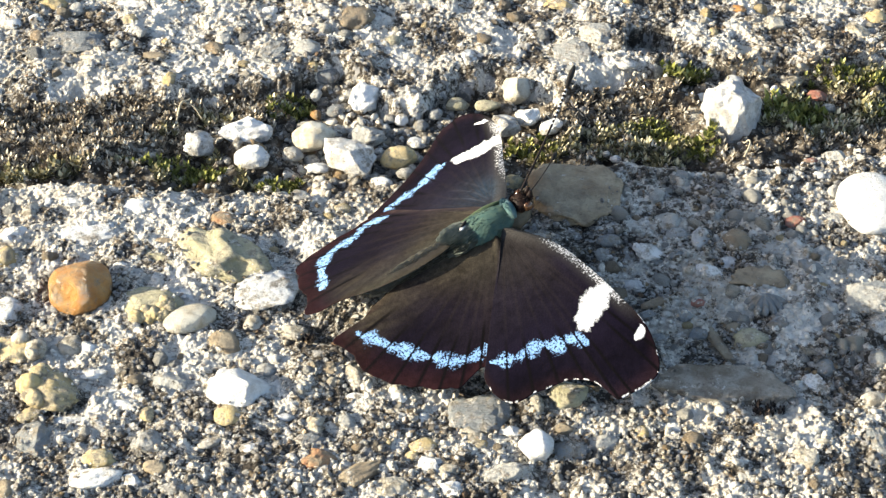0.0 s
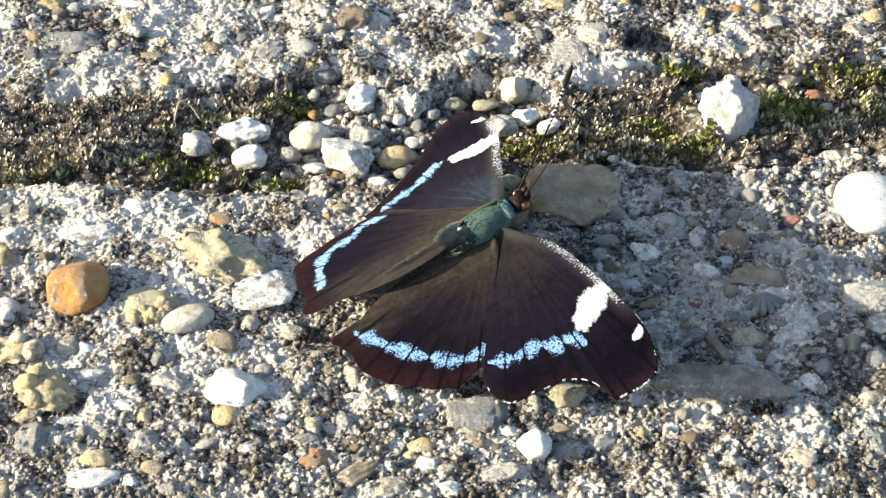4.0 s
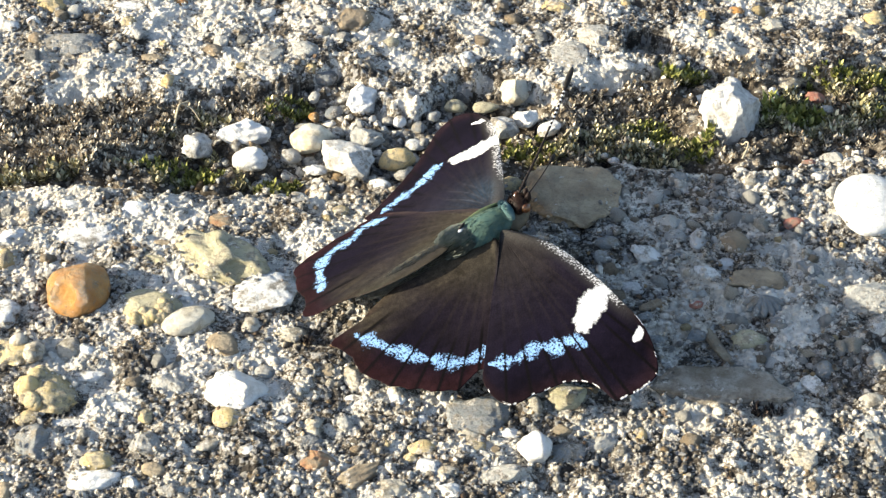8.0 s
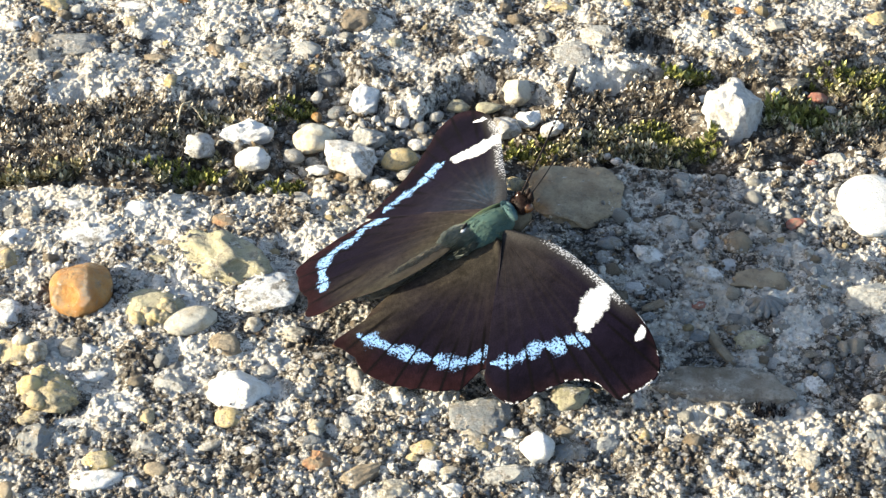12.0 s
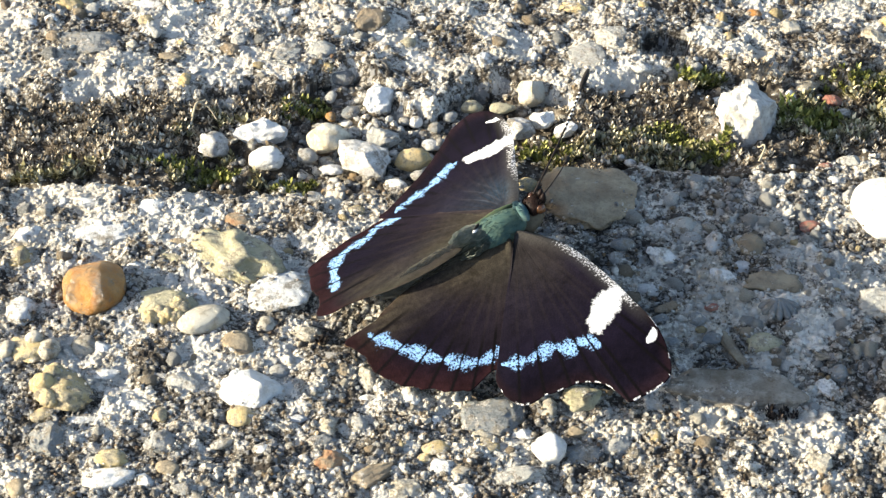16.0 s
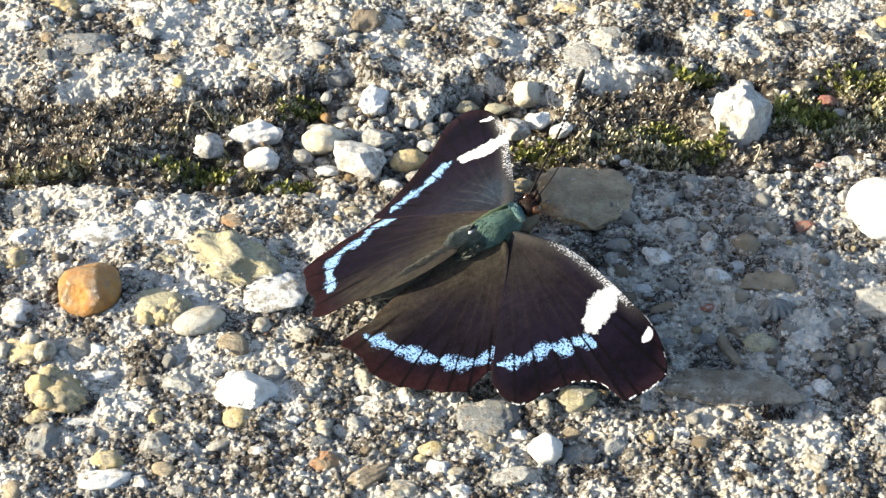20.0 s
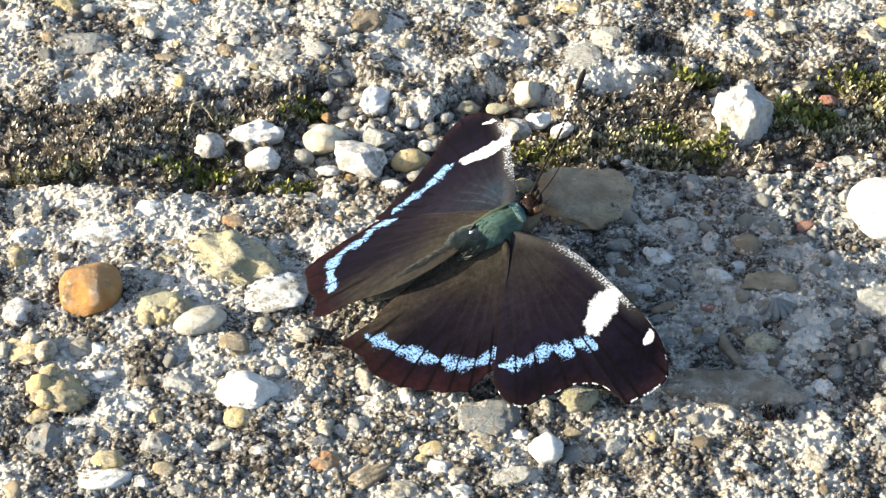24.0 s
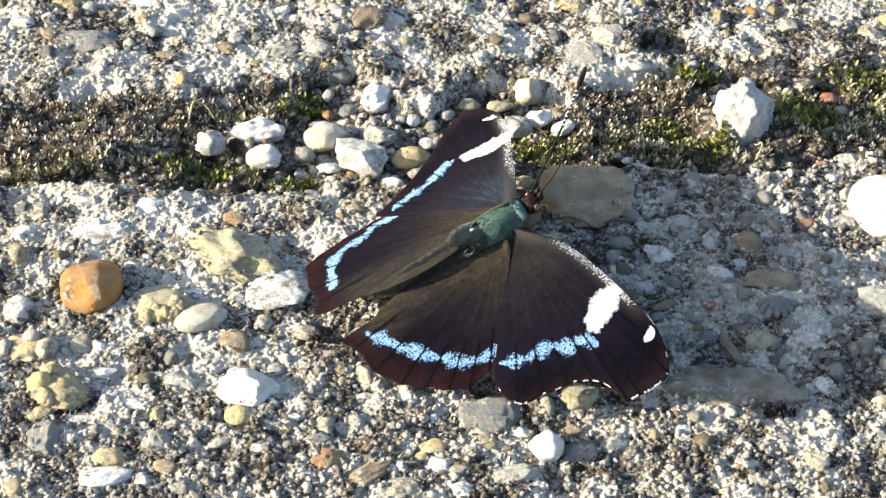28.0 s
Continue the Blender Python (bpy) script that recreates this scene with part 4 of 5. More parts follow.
def wing(name, side, outline, root, hind, white, spot, blue, blue_wide, vein_ends, lift, label):
    """A wing: a thin cambered sheet with its scale pattern; u runs ahead, v outwards, in mm."""
    out = curve_through(outline, 9)
    root = np.array(root, float)
    if hind:
        # worn, scalloped margin
        reach = np.linalg.norm(out - root, axis=1)
        turn = np.arctan2(out[:, 1] - root[1], out[:, 0] - root[0])
        wave = 0.55 * np.abs(np.sin(turn * 11.0)) + 0.5 * lattice(turn * 30, turn * 0, 1.0, 67)
        out = out - (out - root) * (wave * smooth_step(18, 26, reach) / np.maximum(reach, 1.0))[:, None]
    rings = 110
    r = np.linspace(0, 1, rings) ** 0.85
    P = root + r[:, None, None] * (out - root)[None]
    m = len(out)
    flat = P.reshape(-1, 2)
    R = np.repeat(r, m)
    # relief: folds between the veins, and a slight camber
    ends = np.array(vein_ends, float)
    ang = np.arctan2(flat[:, 1] - root[1], flat[:, 0] - root[0])
    va = np.arctan2(ends[:, 1] - root[1], ends[:, 0] - root[0])
    gap = np.min(np.abs(ang[:, None] - va[None]), 1)
    far = np.linalg.norm(flat - root, axis=1)
    off_vein = gap * far
    z = 0.35 * np.sin(np.clip(R, 0, 1) * 3.14) * (0.7 if hind else 1.0) - 0.035 * np.clip(off_vein / 2.0, 0, 1) * R
    z += 0.25 * (lattice(flat[:, 0], flat[:, 1], 7, 41 + hind) - 0.5) * R
    z += lift
    # ground colour of the scales
    slow = lattice(flat[:, 0], flat[:, 1], 5, 53)
    col = np.repeat(np.array([[0.0042, 0.0031, 0.0068]]), len(flat), 0)
    col = blend(col, smooth_step(24, 6, far) * (0.95 if hind else 0.75), (0.0125, 0.0096, 0.0098) if hind else (0.0115, 0.0095, 0.0115))
    col = blend(col, smooth_step(13, 2, far) * (0.7 if hind else 0.2 if side == "left" else 0.3), (0.028, 0.026, 0.020))
    col = blend(col, smooth_step(0.80 if hind else 0.9, 1.0, R) * (0.85 if hind else 0.7), (0.0165, 0.0060, 0.0068) if hind else (0.0135, 0.0066, 0.0078))
    col = col * (0.7 + 0.6 * slow)[:, None]
    if hind:
        inner = smooth_step(7.5, 1.0, flat[:, 1] + 0.10 * (flat[:, 0] + 12)) * smooth_step(-30, -22, flat[:, 0])
        comb = lattice(flat[:, 0] * 0.15 + 9, flat[:, 1] * 2.2 - flat[:, 0] * 0.25, 1.0, 58)
        col = blend(col, inner * (0.35 + 0.65 * comb), (0.044, 0.037, 0.025) if side == "right" else (0.029, 0.025, 0.018))
        if side == "left":
            # pale hairs along the leading edge
            d, al = off_line(flat, [(0.4, 2.0), (-3.5, 7.2), (-7.8, 12.4), (-11.0, 16.4)])
            fringe = smooth_step(1.3, 0.1, d) * (0.35 + 0.65 * lattice(flat[:, 0] * 1.4, flat[:, 1] * 0.9, 1.0, 68))
            col = blend(col, fringe * 0.6, (0.060, 0.044, 0.040))
            # the grey inner fold that lies over the abdomen
            fold = smooth_step(3.2, -0.4, flat[:, 1]) * smooth_step(-29, -21, flat[:, 0])
            col = blend(col, fold * (0.45 + 0.55 * comb), (0.027, 0.0255, 0.0205))
            # dark grey oval blended in just outside the fold
            col = blend(col, np.exp(-((flat[:, 0] + 12) / 5.0) ** 2 - ((flat[:, 1] - 4.2) / 1.3) ** 2) * 0.7, (0.014, 0.013, 0.014))
    elif side == "left":
        # bluish sheen of the wing root, put into the scale colour
        col = blend(col, smooth_step(17, 5, far) * 0.7, (0.0115, 0.0160, 0.026))
        # a few long pale hairs, and a blue sheen near the body mixed into the colour
        for line in ([(1.2, 4.0), (-0.6, 7.4), (-3.4, 11.0)], [(1.8, 4.6), (0.6, 8.6), (-1.8, 12.4)], [(2.6, 4.6), (2.2, 8.4), (0.8, 12.0)]):
            d, al = off_line(flat, line)
            col = blend(col, smooth_step(0.24, 0.05, d) * 0.32 * (1 - 0.6 * al), (0.075, 0.075, 0.085))
        col = blend(col, np.exp(-((flat[:, 0] - 3.0) / 2.6) ** 2 - ((flat[:, 1] - 6.5) / 3.0) ** 2) * 0.6, (0.014, 0.028, 0.045))
    dust = lattice(flat[:, 0], flat[:, 1], 0.55, 62) * 0.6 + lattice(flat[:, 0] * 0.4, flat[:, 1] * 1.5, 1.1, 63) * 0.4
    col = col * (0.55 + 0.9 * dust)[:, None]
    # purple gloss across the middle of the wing, painted into the colour
    violet_sheen = smooth_step(0.25, 0.55, R) * smooth_step(0.95, 0.7, R) * lattice(flat[:, 0], flat[:, 1], 4.0, 64)
    col = blend(col, violet_sheen * (0.35 if hind else 0.6), (0.0095, 0.0074, 0.0170))
    hair = lattice(ang * 60, far * 0.12, 1.0, 57)
    col = col * (0.75 + 0.22 * hair * smooth_step(20, 8, far) + 0.25)[:, None]
    streak = smooth_step(0.36, 0.10, off_vein) * smooth_step(0.05, 0.2, R)
    col = blend(col, streak * (0.08 if hind else 0.05) * smooth_step(0.75, 0.5, R), (0.060, 0.048, 0.036))
    col = blend(col, streak * 0.95 * smooth_step(0.6, 0.75, R), (0.003, 0.0025, 0.003))
    # marks: blue band, white patches, pale flecks
    marks = np.zeros((len(flat), 3))
    ragged = lattice(flat[:, 0], flat[:, 1], 0.9, 65) + 0.6 * lattice(flat[:, 0], flat[:, 1], 0.4, 66) - 0.8
    b, along = off_line(flat, blue)
    b = np.abs(b + 0.75 * ragged)
    wide = blue_wide * (0.85 + 0.28 * np.sin(along * 21.0)) * smooth_step(-0.05, 0.12, along) * smooth_step(1.06, 0.9, along)
    marks[:, 0] = smooth_step(2.3, -0.75, b / np.maximum(wide, 0.05)) * (1 - 0.7 * smooth_step(0.26, 0.05, off_vein))
    for line, wd in ((white, 1.55 if side == "right" else 1.4), (spot, 0.34)):
        if line:
            d, al = off_line(flat, line)
            d = d + (0.9 if line is white else 1.0) * ragged
            marks[:, 1] = np.maximum(marks[:, 1], smooth_step(1.9, 0.1, d / (wd * (0.78 + 0.35 * np.sin(0.4 + al * 2.6)))))
    if not hind:
        lead = curve_through(outline[:9], 6, False)
        d, al = off_line(flat, [tuple(p) for p in lead[::6]])
        edge = smooth_step(2.7, 0.4, d)
        col = blend(col, edge * 0.6 * smooth_step(0.95, 0.7, al), (0.060, 0.057, 0.052))
        marks[:, 2] = edge * smooth_step(0.02, 0.35, al) * smooth_step(0.95, 0.7, al) * 0.46
        marks[:, 2] = np.maximum(marks[:, 2], smooth_step(0.982, 0.992, R) * (0.60 if side == "right" else 0.0) * (lattice(ang * 55, ang * 0, 1.0, 61) > 0.52))
    sgn = -1.0 if side == "right" else 1.0
    thick = 0.09
    upper = np.stack([flat[:, 0], sgn * flat[:, 1], z], 1)
    lower = np.stack([flat[:, 0], sgn * flat[:, 1], z - thick], 1)
    verts = np.concatenate([upper, lower]) * MM
    N = len(flat)
    faces = []
    for i in range(rings - 1):
        for j in range(m):
            a, bq = i * m + j, i * m + (j + 1) % m
            quad = (a, a + m, bq + m, bq)
            if side == "left":
                quad = quad[::-1]
            faces.append(quad)
            faces.append(tuple(N + k for k in quad[::-1]))
    last = (rings - 1) * m
    for j in range(m):
        a, bq = last + j, last + (j + 1) % m
        quad = (a, N + a, N + bq, bq)
        faces.append(quad if side == "right" else quad[::-1])
    ob = piece(name, verts, faces, BUG["wing"], butterfly, label)
    for layer_name, values in (("pattern", np.concatenate([col, col + 0.02])), ("marks", np.concatenate([marks, marks * 0.5]))):
        layer = ob.data.color_attributes.new(layer_name, "FLOAT_COLOR", "POINT")
        layer.data.foreach_set("color", np.concatenate([values, np.ones((len(values), 1))], 1).astype(np.float32).ravel())
    # veins
    for e in ends:
        steps = np.linspace(0.04, 0.97, 16)
        line = [root + (e - root) * s + np.array([0.25, 0.0]) * math.sin(s * 3.0) for s in steps]
        ring, fv, ff = 5, [], []
        for i, (p, s) in enumerate(zip(line, steps)):
            rad = 0.07 * (1 - 0.6 * s)
            hz = 0.35 * math.sin(s * 3.14) * (0.7 if hind else 1.0) + lift + 0.25 * (float(lattice(p[0], p[1], 7, 41 + hind)) - 0.5) * s - 0.055
            d = np.array([-(e - root)[1], (e - root)[0]]) / np.linalg.norm(e - root)
            for k in range(ring):
                t = 6.2832 * k / ring
                w = p + d * rad * math.cos(t)
                fv.append((w[0] * MM, sgn * w[1] * MM, (hz + rad * math.sin(t)) * MM))
            if i:
                for k in range(ring):
                    ff.append(((i - 1) * ring + k, (i - 1) * ring + (k + 1) % ring, i * ring + (k + 1) % ring, i * ring + k))
        piece("vein", fv, ff, BUG["vein"], ob)
    base = pose(0, sgn * 0.0012, 0, sgn * DROOP[side], 0, 0)
    ob.matrix_basis = base
    return ob


FORE_RIGHT = [(1.1, 1.3), (3.5, 3.5), (5.5, 6.0), (7.1, 9.1), (8.3, 12.8), (9.3, 16.7), (10.0, 20.4), (10.7, 24.0), (10.7, 27.2), (10.0, 30.4), (8.9, 32.8), (7.6, 33.7), (5.4, 34.1), (3.1, 33.9), (1.3, 33.7), (0.8, 32.2), (0.1, 30.2), (-0.9, 28.8), (-3.0, 27.4), (-4.7, 27.0), (-6.9, 26.7), (-8.6, 26.3), (-10.5, 26.3), (-12.2, 25.8), (-13.4, 23.8), (-13.7, 21.4), (-13.2, 19.7), (-11.8, 18.0), (-9.3, 15.4), (-5.1, 9.6), (-1.5, 4.3)]
HIND_RIGHT = [(-0.3, 2.3), (-4.0, 10.3), (-8.0, 16.2), (-11.6, 18.7), (-13.4, 18.8), (-15.1, 19.2), (-17.3, 19.7), (-19.4, 19.1), (-21.2, 18.0), (-22.7, 16.5), (-24.3, 15.0), (-26.1, 13.9), (-27.5, 12.1), (-28.4, 9.4), (-28.9, 7.0), (-29.7, 4.6), (-30.4, 3.1), (-29.5, 2.4), (-27.6, 2.5), (-25.3, 2.4), (-22.4, 1.3), (-18.3, 0.4), (-14.3, -0.3), (-10.3, -0.6), (-6.1, -0.4), (-3.1, 0.3)]
FORE_LEFT = [(3.1, 0.7), (4.8, 3.6), (6.5, 8.4), (8.0, 13.5), (9.5, 17.7), (10.5, 21.4), (11.2, 26.1), (11.0, 29.4), (10.0, 32.3), (8.1, 34.1), (5.9, 34.0), (3.2, 32.6), (0.0, 29.2), (-3.0, 26.3), (-6.3, 23.8), (-9.7, 21.8), (-12.9, 20.0), (-15.0, 19.1),
             (-12.7, 15.9), (-9.8, 12.3), (-6.3, 7.8), (-2.8, 3.6), (0.6, 0.6)]
HIND_LEFT = [(0.9, 1.4), (-3.5, 7.2), (-7.8, 12.4), (-11.3, 17.0), (-15.1, 18.2), (-18.2, 18.1), (-21.3, 18.2), (-24.5, 17.8), (-27.4, 17.0), (-29.4, 16.2), (-30.2, 12.8), (-30.3, 8.8), (-30.7, 5.1), (-31.7, 2.3), (-30.1, 0.6), (-27.4, 0.3),
             (-25.3, -0.3), (-22.9, -1.4), (-19.8, -2.6), (-15.6, -3.4), (-10.9, -3.4), (-7.4, -2.6), (-4.5, -0.6)]
RIGHT_FORE_VEINS = [(9.2, 27.3), (8.5, 32.5), (3.5, 34.0), (1.4, 33.1), (-1.1, 29.0), (-4.7, 27.1), (-8.6, 26.3), (-12.3, 25.2)]
RIGHT_HIND_VEINS = [(-13.3, 18.6), (-17.2, 19.5), (-20.4, 18.4), (-22.9, 16.1), (-26.0, 13.7), (-28.1, 9.7), (-29.3, 4.8)]
LEFT_FORE_VEINS = [(10.0, 27.0), (9.4, 31.0), (6.0, 32.2), (2.2, 30.4), (-0.6, 27.2), (-4.2, 24.2), (-8.0, 21.8), (-11.6, 19.6)]
LEFT_HIND_VEINS = [(-13.0, 16.6), (-16.8, 17.2), (-20.4, 16.8), (-23.6, 14.6), (-26.6, 12.2), (-28.4, 8.2), (-29.4, 4.4)]

hind_right = wing("hindwing", "right", HIND_RIGHT, (-1.0, 1.0), True, None, None, [(-26.1, 3.7), (-24.0, 6.7), (-21.8, 9.7), (-19.4, 12.3), (-16.9, 14.7), (-13.8, 16.3), (-10.2, 16.4)], 0.92, RIGHT_HIND_VEINS, -0.35,
                  "dark brown hindwing with a pale blue band and reddish margin")
fore_right = wing("forewing", "right", FORE_RIGHT, (0.6, 1.4), False, [(7.8, 18.1), (5.8, 19.3), (3.6, 20.9)], [(10.1, 25.8), (9.3, 26.7), (8.4, 27.4)], [(-11.2, 18.8), (-8.7, 20.0), (-5.9, 20.2), (-3.6, 20.4), (-2.0, 21.7), (0.2, 22.0), (2.2, 23.6)], 1.08,
                  RIGHT_FORE_VEINS, 0.0, "dark brown forewing with a white patch and blue band")
hind_left = wing("hindwing", "left", HIND_LEFT, (-1.0, 1.2), True, None, None, [(-11.9, 15.3), (-15.7, 16.3), (-18.7, 14.9), (-21.9, 14.6), (-24.4, 13.2), (-26.0, 9.8), (-26.9, 5.6)], 0.98, LEFT_HIND_VEINS, 0.1,
                 "dark brown hindwing with a pale blue band and reddish margin")
fore_left = wing("forewing", "left", FORE_LEFT, (1.4, 1.4), False, [(9.4, 19.6), (5.8, 19.6), (2.6, 20.3)], [(10.3, 27.7), (8.8, 28.5)], [(0.3, 21.7), (-2.0, 21.1), (-5.3, 19.4), (-8.5, 19.0), (-12.0, 18.0)], 1.0,
                 LEFT_FORE_VEINS, -0.1, "dark brown forewing with a white patch and blue band")


def egg(name, centre, half, mat, label="", parent=None, wobble=0.03, level=3, turn=(0, 0, 0)):
    rs = np.random.RandomState(len(name) + int(centre[0] * 10) % 97 + 5)
    v, q = BALLS[level]
    push = np.zeros(len(v))
    for k in range(5):
        push += np.sin(v @ (rs.randn(3) * 3) + rs.rand() * 6)
    v = v * (1 + wobble * push)[:, None] * np.array(half)
    m = np.array(Euler([radians(a) for a in turn]).to_matrix())
    v = v @ m.T + np.array(centre)
    return piece(name, v * MM, q, BUG[mat], parent or butterfly, label)


def tube(name, points, radii, mat, parent, label="", ring=7):
    p = [Vector(q) for q in points]
    fv, ff = [], []
    for i, c in enumerate(p):
        d = (p[min(i + 1, len(p) - 1)] - p[max(i - 1, 0)]).normalized()
        s = d.cross(Vector((0.13, 0.2, 1))).normalized()
        t = d.cross(s)
        for k in range(ring):
            a = 6.2832 * k / ring
            fv.append((c + (s * math.cos(a) + t * math.sin(a)) * radii[i]) * MM)
        if i:
            for k in range(ring):
                ff.append(((i - 1) * ring + k, (i - 1) * ring + (k + 1) % ring, i * ring + (k + 1) % ring, i * ring + k))
    ff.append(tuple(range(ring))[::-1])
    ff.append(tuple((len(p) - 1) * ring + k for k in range(ring)))
    return piece(name, fv, ff, BUG[mat], parent, label)


def fur(name, centre, half, count, length, mat, parent, lean, seed, low=-0.3, w=0.019):
    """Fine hairs combed over an egg."""
    rs = np.random.RandomState(seed)
    fv, ff = [], []
    while len(ff) < count:
        n = rs.randn(3)
        n /= np.linalg.norm(n)
        if n[2] < low:
            continue
        p = np.array(centre) + n * np.array(half) * 0.97
        d = n * 0.20 + np.array(lean) + rs.randn(3) * 0.13
        d /= np.linalg.norm(d)
        s = np.cross(d, n) + rs.randn(3) * 0.05
        s /= max(np.linalg.norm(s), 1e-6)
        L = length * rs.uniform(0.6, 1.25)
        k = len(fv)
        fv += [(p - s * w) * MM, (p + s * w) * MM, (p + d * L * 0.6 + s * w * 0.6) * MM, (p + d * L - n * L * 0.25) * MM]
        ff += [(k, k + 1, k + 2), (k, k + 2, k + 3)]
    ob = piece(name, fv, ff, BUG[mat], parent)
    return tagged(ob, kind="stuff")


thorax = egg("thorax", (-1.4, 0, -0.9), (5.6, 2.9, 2.3), "thorax", "metallic green furry thorax")
fur("thorax_fur", (-1.4, 0, -0.9), (5.6, 2.9, 2.3), 2600, 0.6, "fur_green", thorax, (-0.9, 0, 0), 3)
# white and black lumps stand in for a glint and its dark slit
egg("pale_tuft", (-4.4, 0.45, 1.15), (0.75, 0.38, 0.34), "pale", "small white lump added for a glint on the thorax", thorax, turn=(0, 15, 30))
egg("dark_tuft", (-3.9, 0.95, 1.25), (0.85, 0.24, 0.30), "black", "black sliver added for the dark slit beside the glint", thorax, turn=(0, 10, 35))
egg("shoulder", (-0.8, 2.3, -0.1), (3.8, 0.55, 0.6), "rim", "olive-green shoulder flap", thorax, 0.05)
collar = egg("collar", (3.4, 0, 0.2), (0.75, 1.8, 1.4), "collar", "blue-green furry collar")
fur("collar_fur", (3.4, 0, 0.2), (0.75, 1.8, 1.4), 900, 0.7, "collar", collar, (-0.5, 0, 0.2), 4)
abdomen = egg("abdomen", (-12.5, 0, -1.4), (9.0, 1.5, 1.45), "abdomen", "dull olive-brown abdomen between the wings")
for k in range(7):
    girth = math.sqrt(max(0.0, 1 - ((-5.6 - 2.2 * k + 12.5) / 9.0) ** 2))
    egg("segment", (-5.6 - 2.2 * k, 0, -1.38), (1.25, 1.53 * girth, 1.49 * girth), "abdomen", "", abdomen, 0.02)
fur("abdomen_fur", (-11.6, 0, -0.7), (9.4, 1.8, 1.75), 9000, 0.9, "hair", abdomen, (-1.3, 0, 0), 6, w=0.011)
fur("rear_fringe", (-5.0, 0, -0.4), (3.4, 2.9, 1.9), 2600, 1.5, "mist", thorax, (-1.2, 0, 0.0), 12, 0.15, 0.012)
# unseen lump, added to close a lit gap in the butterfly's shadow
egg("breast", (3.2, 0, -2.3), (3.0, 2.2, 2.2), "fur_brown", "brown unseen filler under the forebody that closes the shadow")
head = egg("head", (5.4, 0, 0.1), (1.5, 1.7, 1.5), "head", "rust-brown hairy head")
fur("head_fur", (5.4, 0, 0.1), (1.5, 1.7, 1.5), 500, 0.9, "head", head, (0.2, 0, 0.3), 8)
for s in (-1, 1):
    egg("eye", (5.9, s * 1.35, 0.2), (0.85, 0.7, 0.9), "eye", "glossy rust-brown eye", head, 0.0)
    tube("palp", [(6.3, s * 0.4, 0.4), (7.0, s * 0.45, 1.1), (7.4, s * 0.4, 2.0)], [0.5, 0.55, 0.2], "head", head)
    for k, (a, b) in enumerate(((3.0, 5.5), (0.5, 6.5), (-2.5, 6.0))):
        foot = butterfly.matrix_world.inverted() @ Vector(((butterfly.matrix_world @ Vector((a * MM, s * b * MM, 0))).to_2d().to_3d()))
        foot = foot / MM
        knee = (a + (1.5 if k == 0 else -0.5), s * (b * 0.72), -3.5)
        tube("leg", [(a * 0.6, s * 1.2, -1.2), knee, tuple(foot)], [0.32, 0.26, 0.12], "fur_brown", butterfly)


def antenna(start, end, sag, ringed, thin=0.14):
    a, b = np.array(start), np.array(end)
    pts, rad = [], []
    for t in np.linspace(0, 1, 30):
        pts.append(tuple(a + (b - a) * t + np.array(sag) * math.sin(t * 3.14)))
        rad.append(thin if t < 0.78 else thin + 0.32 * smooth_step(0.78, 0.9, t) - 0.25 * smooth_step(0.95, 1.0, t))
    shaft = tube("antenna", pts[:25], rad[:25], "vein", head, "thin dark antenna ringed with white")
    tube("club", pts[24:], rad[24:], "black", shaft, "black club at the antenna tip")
    for k in range(15, 24 if ringed else 15):
        p, q = np.array(pts[k]), np.array(pts[k + 1])
        tube("ring", [tuple(p), tuple(p + (q - p) * 0.35)], [0.21, 0.21], "pale", shaft)


antenna((6.1, 0.7, 1.6), (25.7, 20.3, -3.5), (0.3, -0.6, 0.5), True, 0.17)
antenna((6.1, -0.7, 1.4), (14.5, 5.5, -1.0), (0.3, -0.3, 0.3), False, 0.09)


# ---------------- moss and dry bits in the joint ----------------
def moss(name, spots, mat, shoots, tall, label, seed, leafy=1.0, anywhere=False):
    """Shoots of small pointed leaves over round patches (x, y, radius in mm)."""
    rs = np.random.RandomState(seed)
    fv, ff = [], []
    for x, y, rad in spots:
        for k in range(int(shoots * rad * rad)):
            a, r = rs.rand() * 6.2832, rad * math.sqrt(rs.rand())
            px, py = x + r * math.cos(a) * 1.35, y + r * math.sin(a) * 0.8
            if not anywhere and not (float(near_edge(px)) - 1.0 < py < float(far_edge(px)) + (0.8 if px < -20 else 2.5)):
                continue
            pz = float(ground_top(px, py)) - 0.2
            hgt = tall * rs.uniform(0.5, 1.2) * (1.1 - 0.5 * r / rad)
            lean = rs.randn(2) * 0.25
            for leaf in range(8):
                t = leaf / 7.0
                b = np.array((px + lean[0] * hgt * t, py + lean[1] * hgt * t, pz + hgt * t * 0.8))
                an = leaf * 2.4 + a
                out = np.array((math.cos(an), math.sin(an), 0.7 + 1.1 * t))
                out /= np.linalg.norm(out)
                side = np.array((-math.sin(an), math.cos(an), 0.0))
                L, w = leafy * (0.75 - 0.2 * t) * rs.uniform(0.7, 1.2), leafy * 0.16
                i = len(fv)
                fv += [b * MM, (b + out * L * 0.5 + side * w) * MM, (b + out * L + np.array((0, 0, 0.1))) * MM, (b + out * L * 0.5 - side * w) * MM]
                ff += [(i, i + 1, i + 2), (i, i + 2, i + 3)]
    ob = piece(name, fv, ff, mat)
    return tagged(ob, label, "moss", kind="stuff")


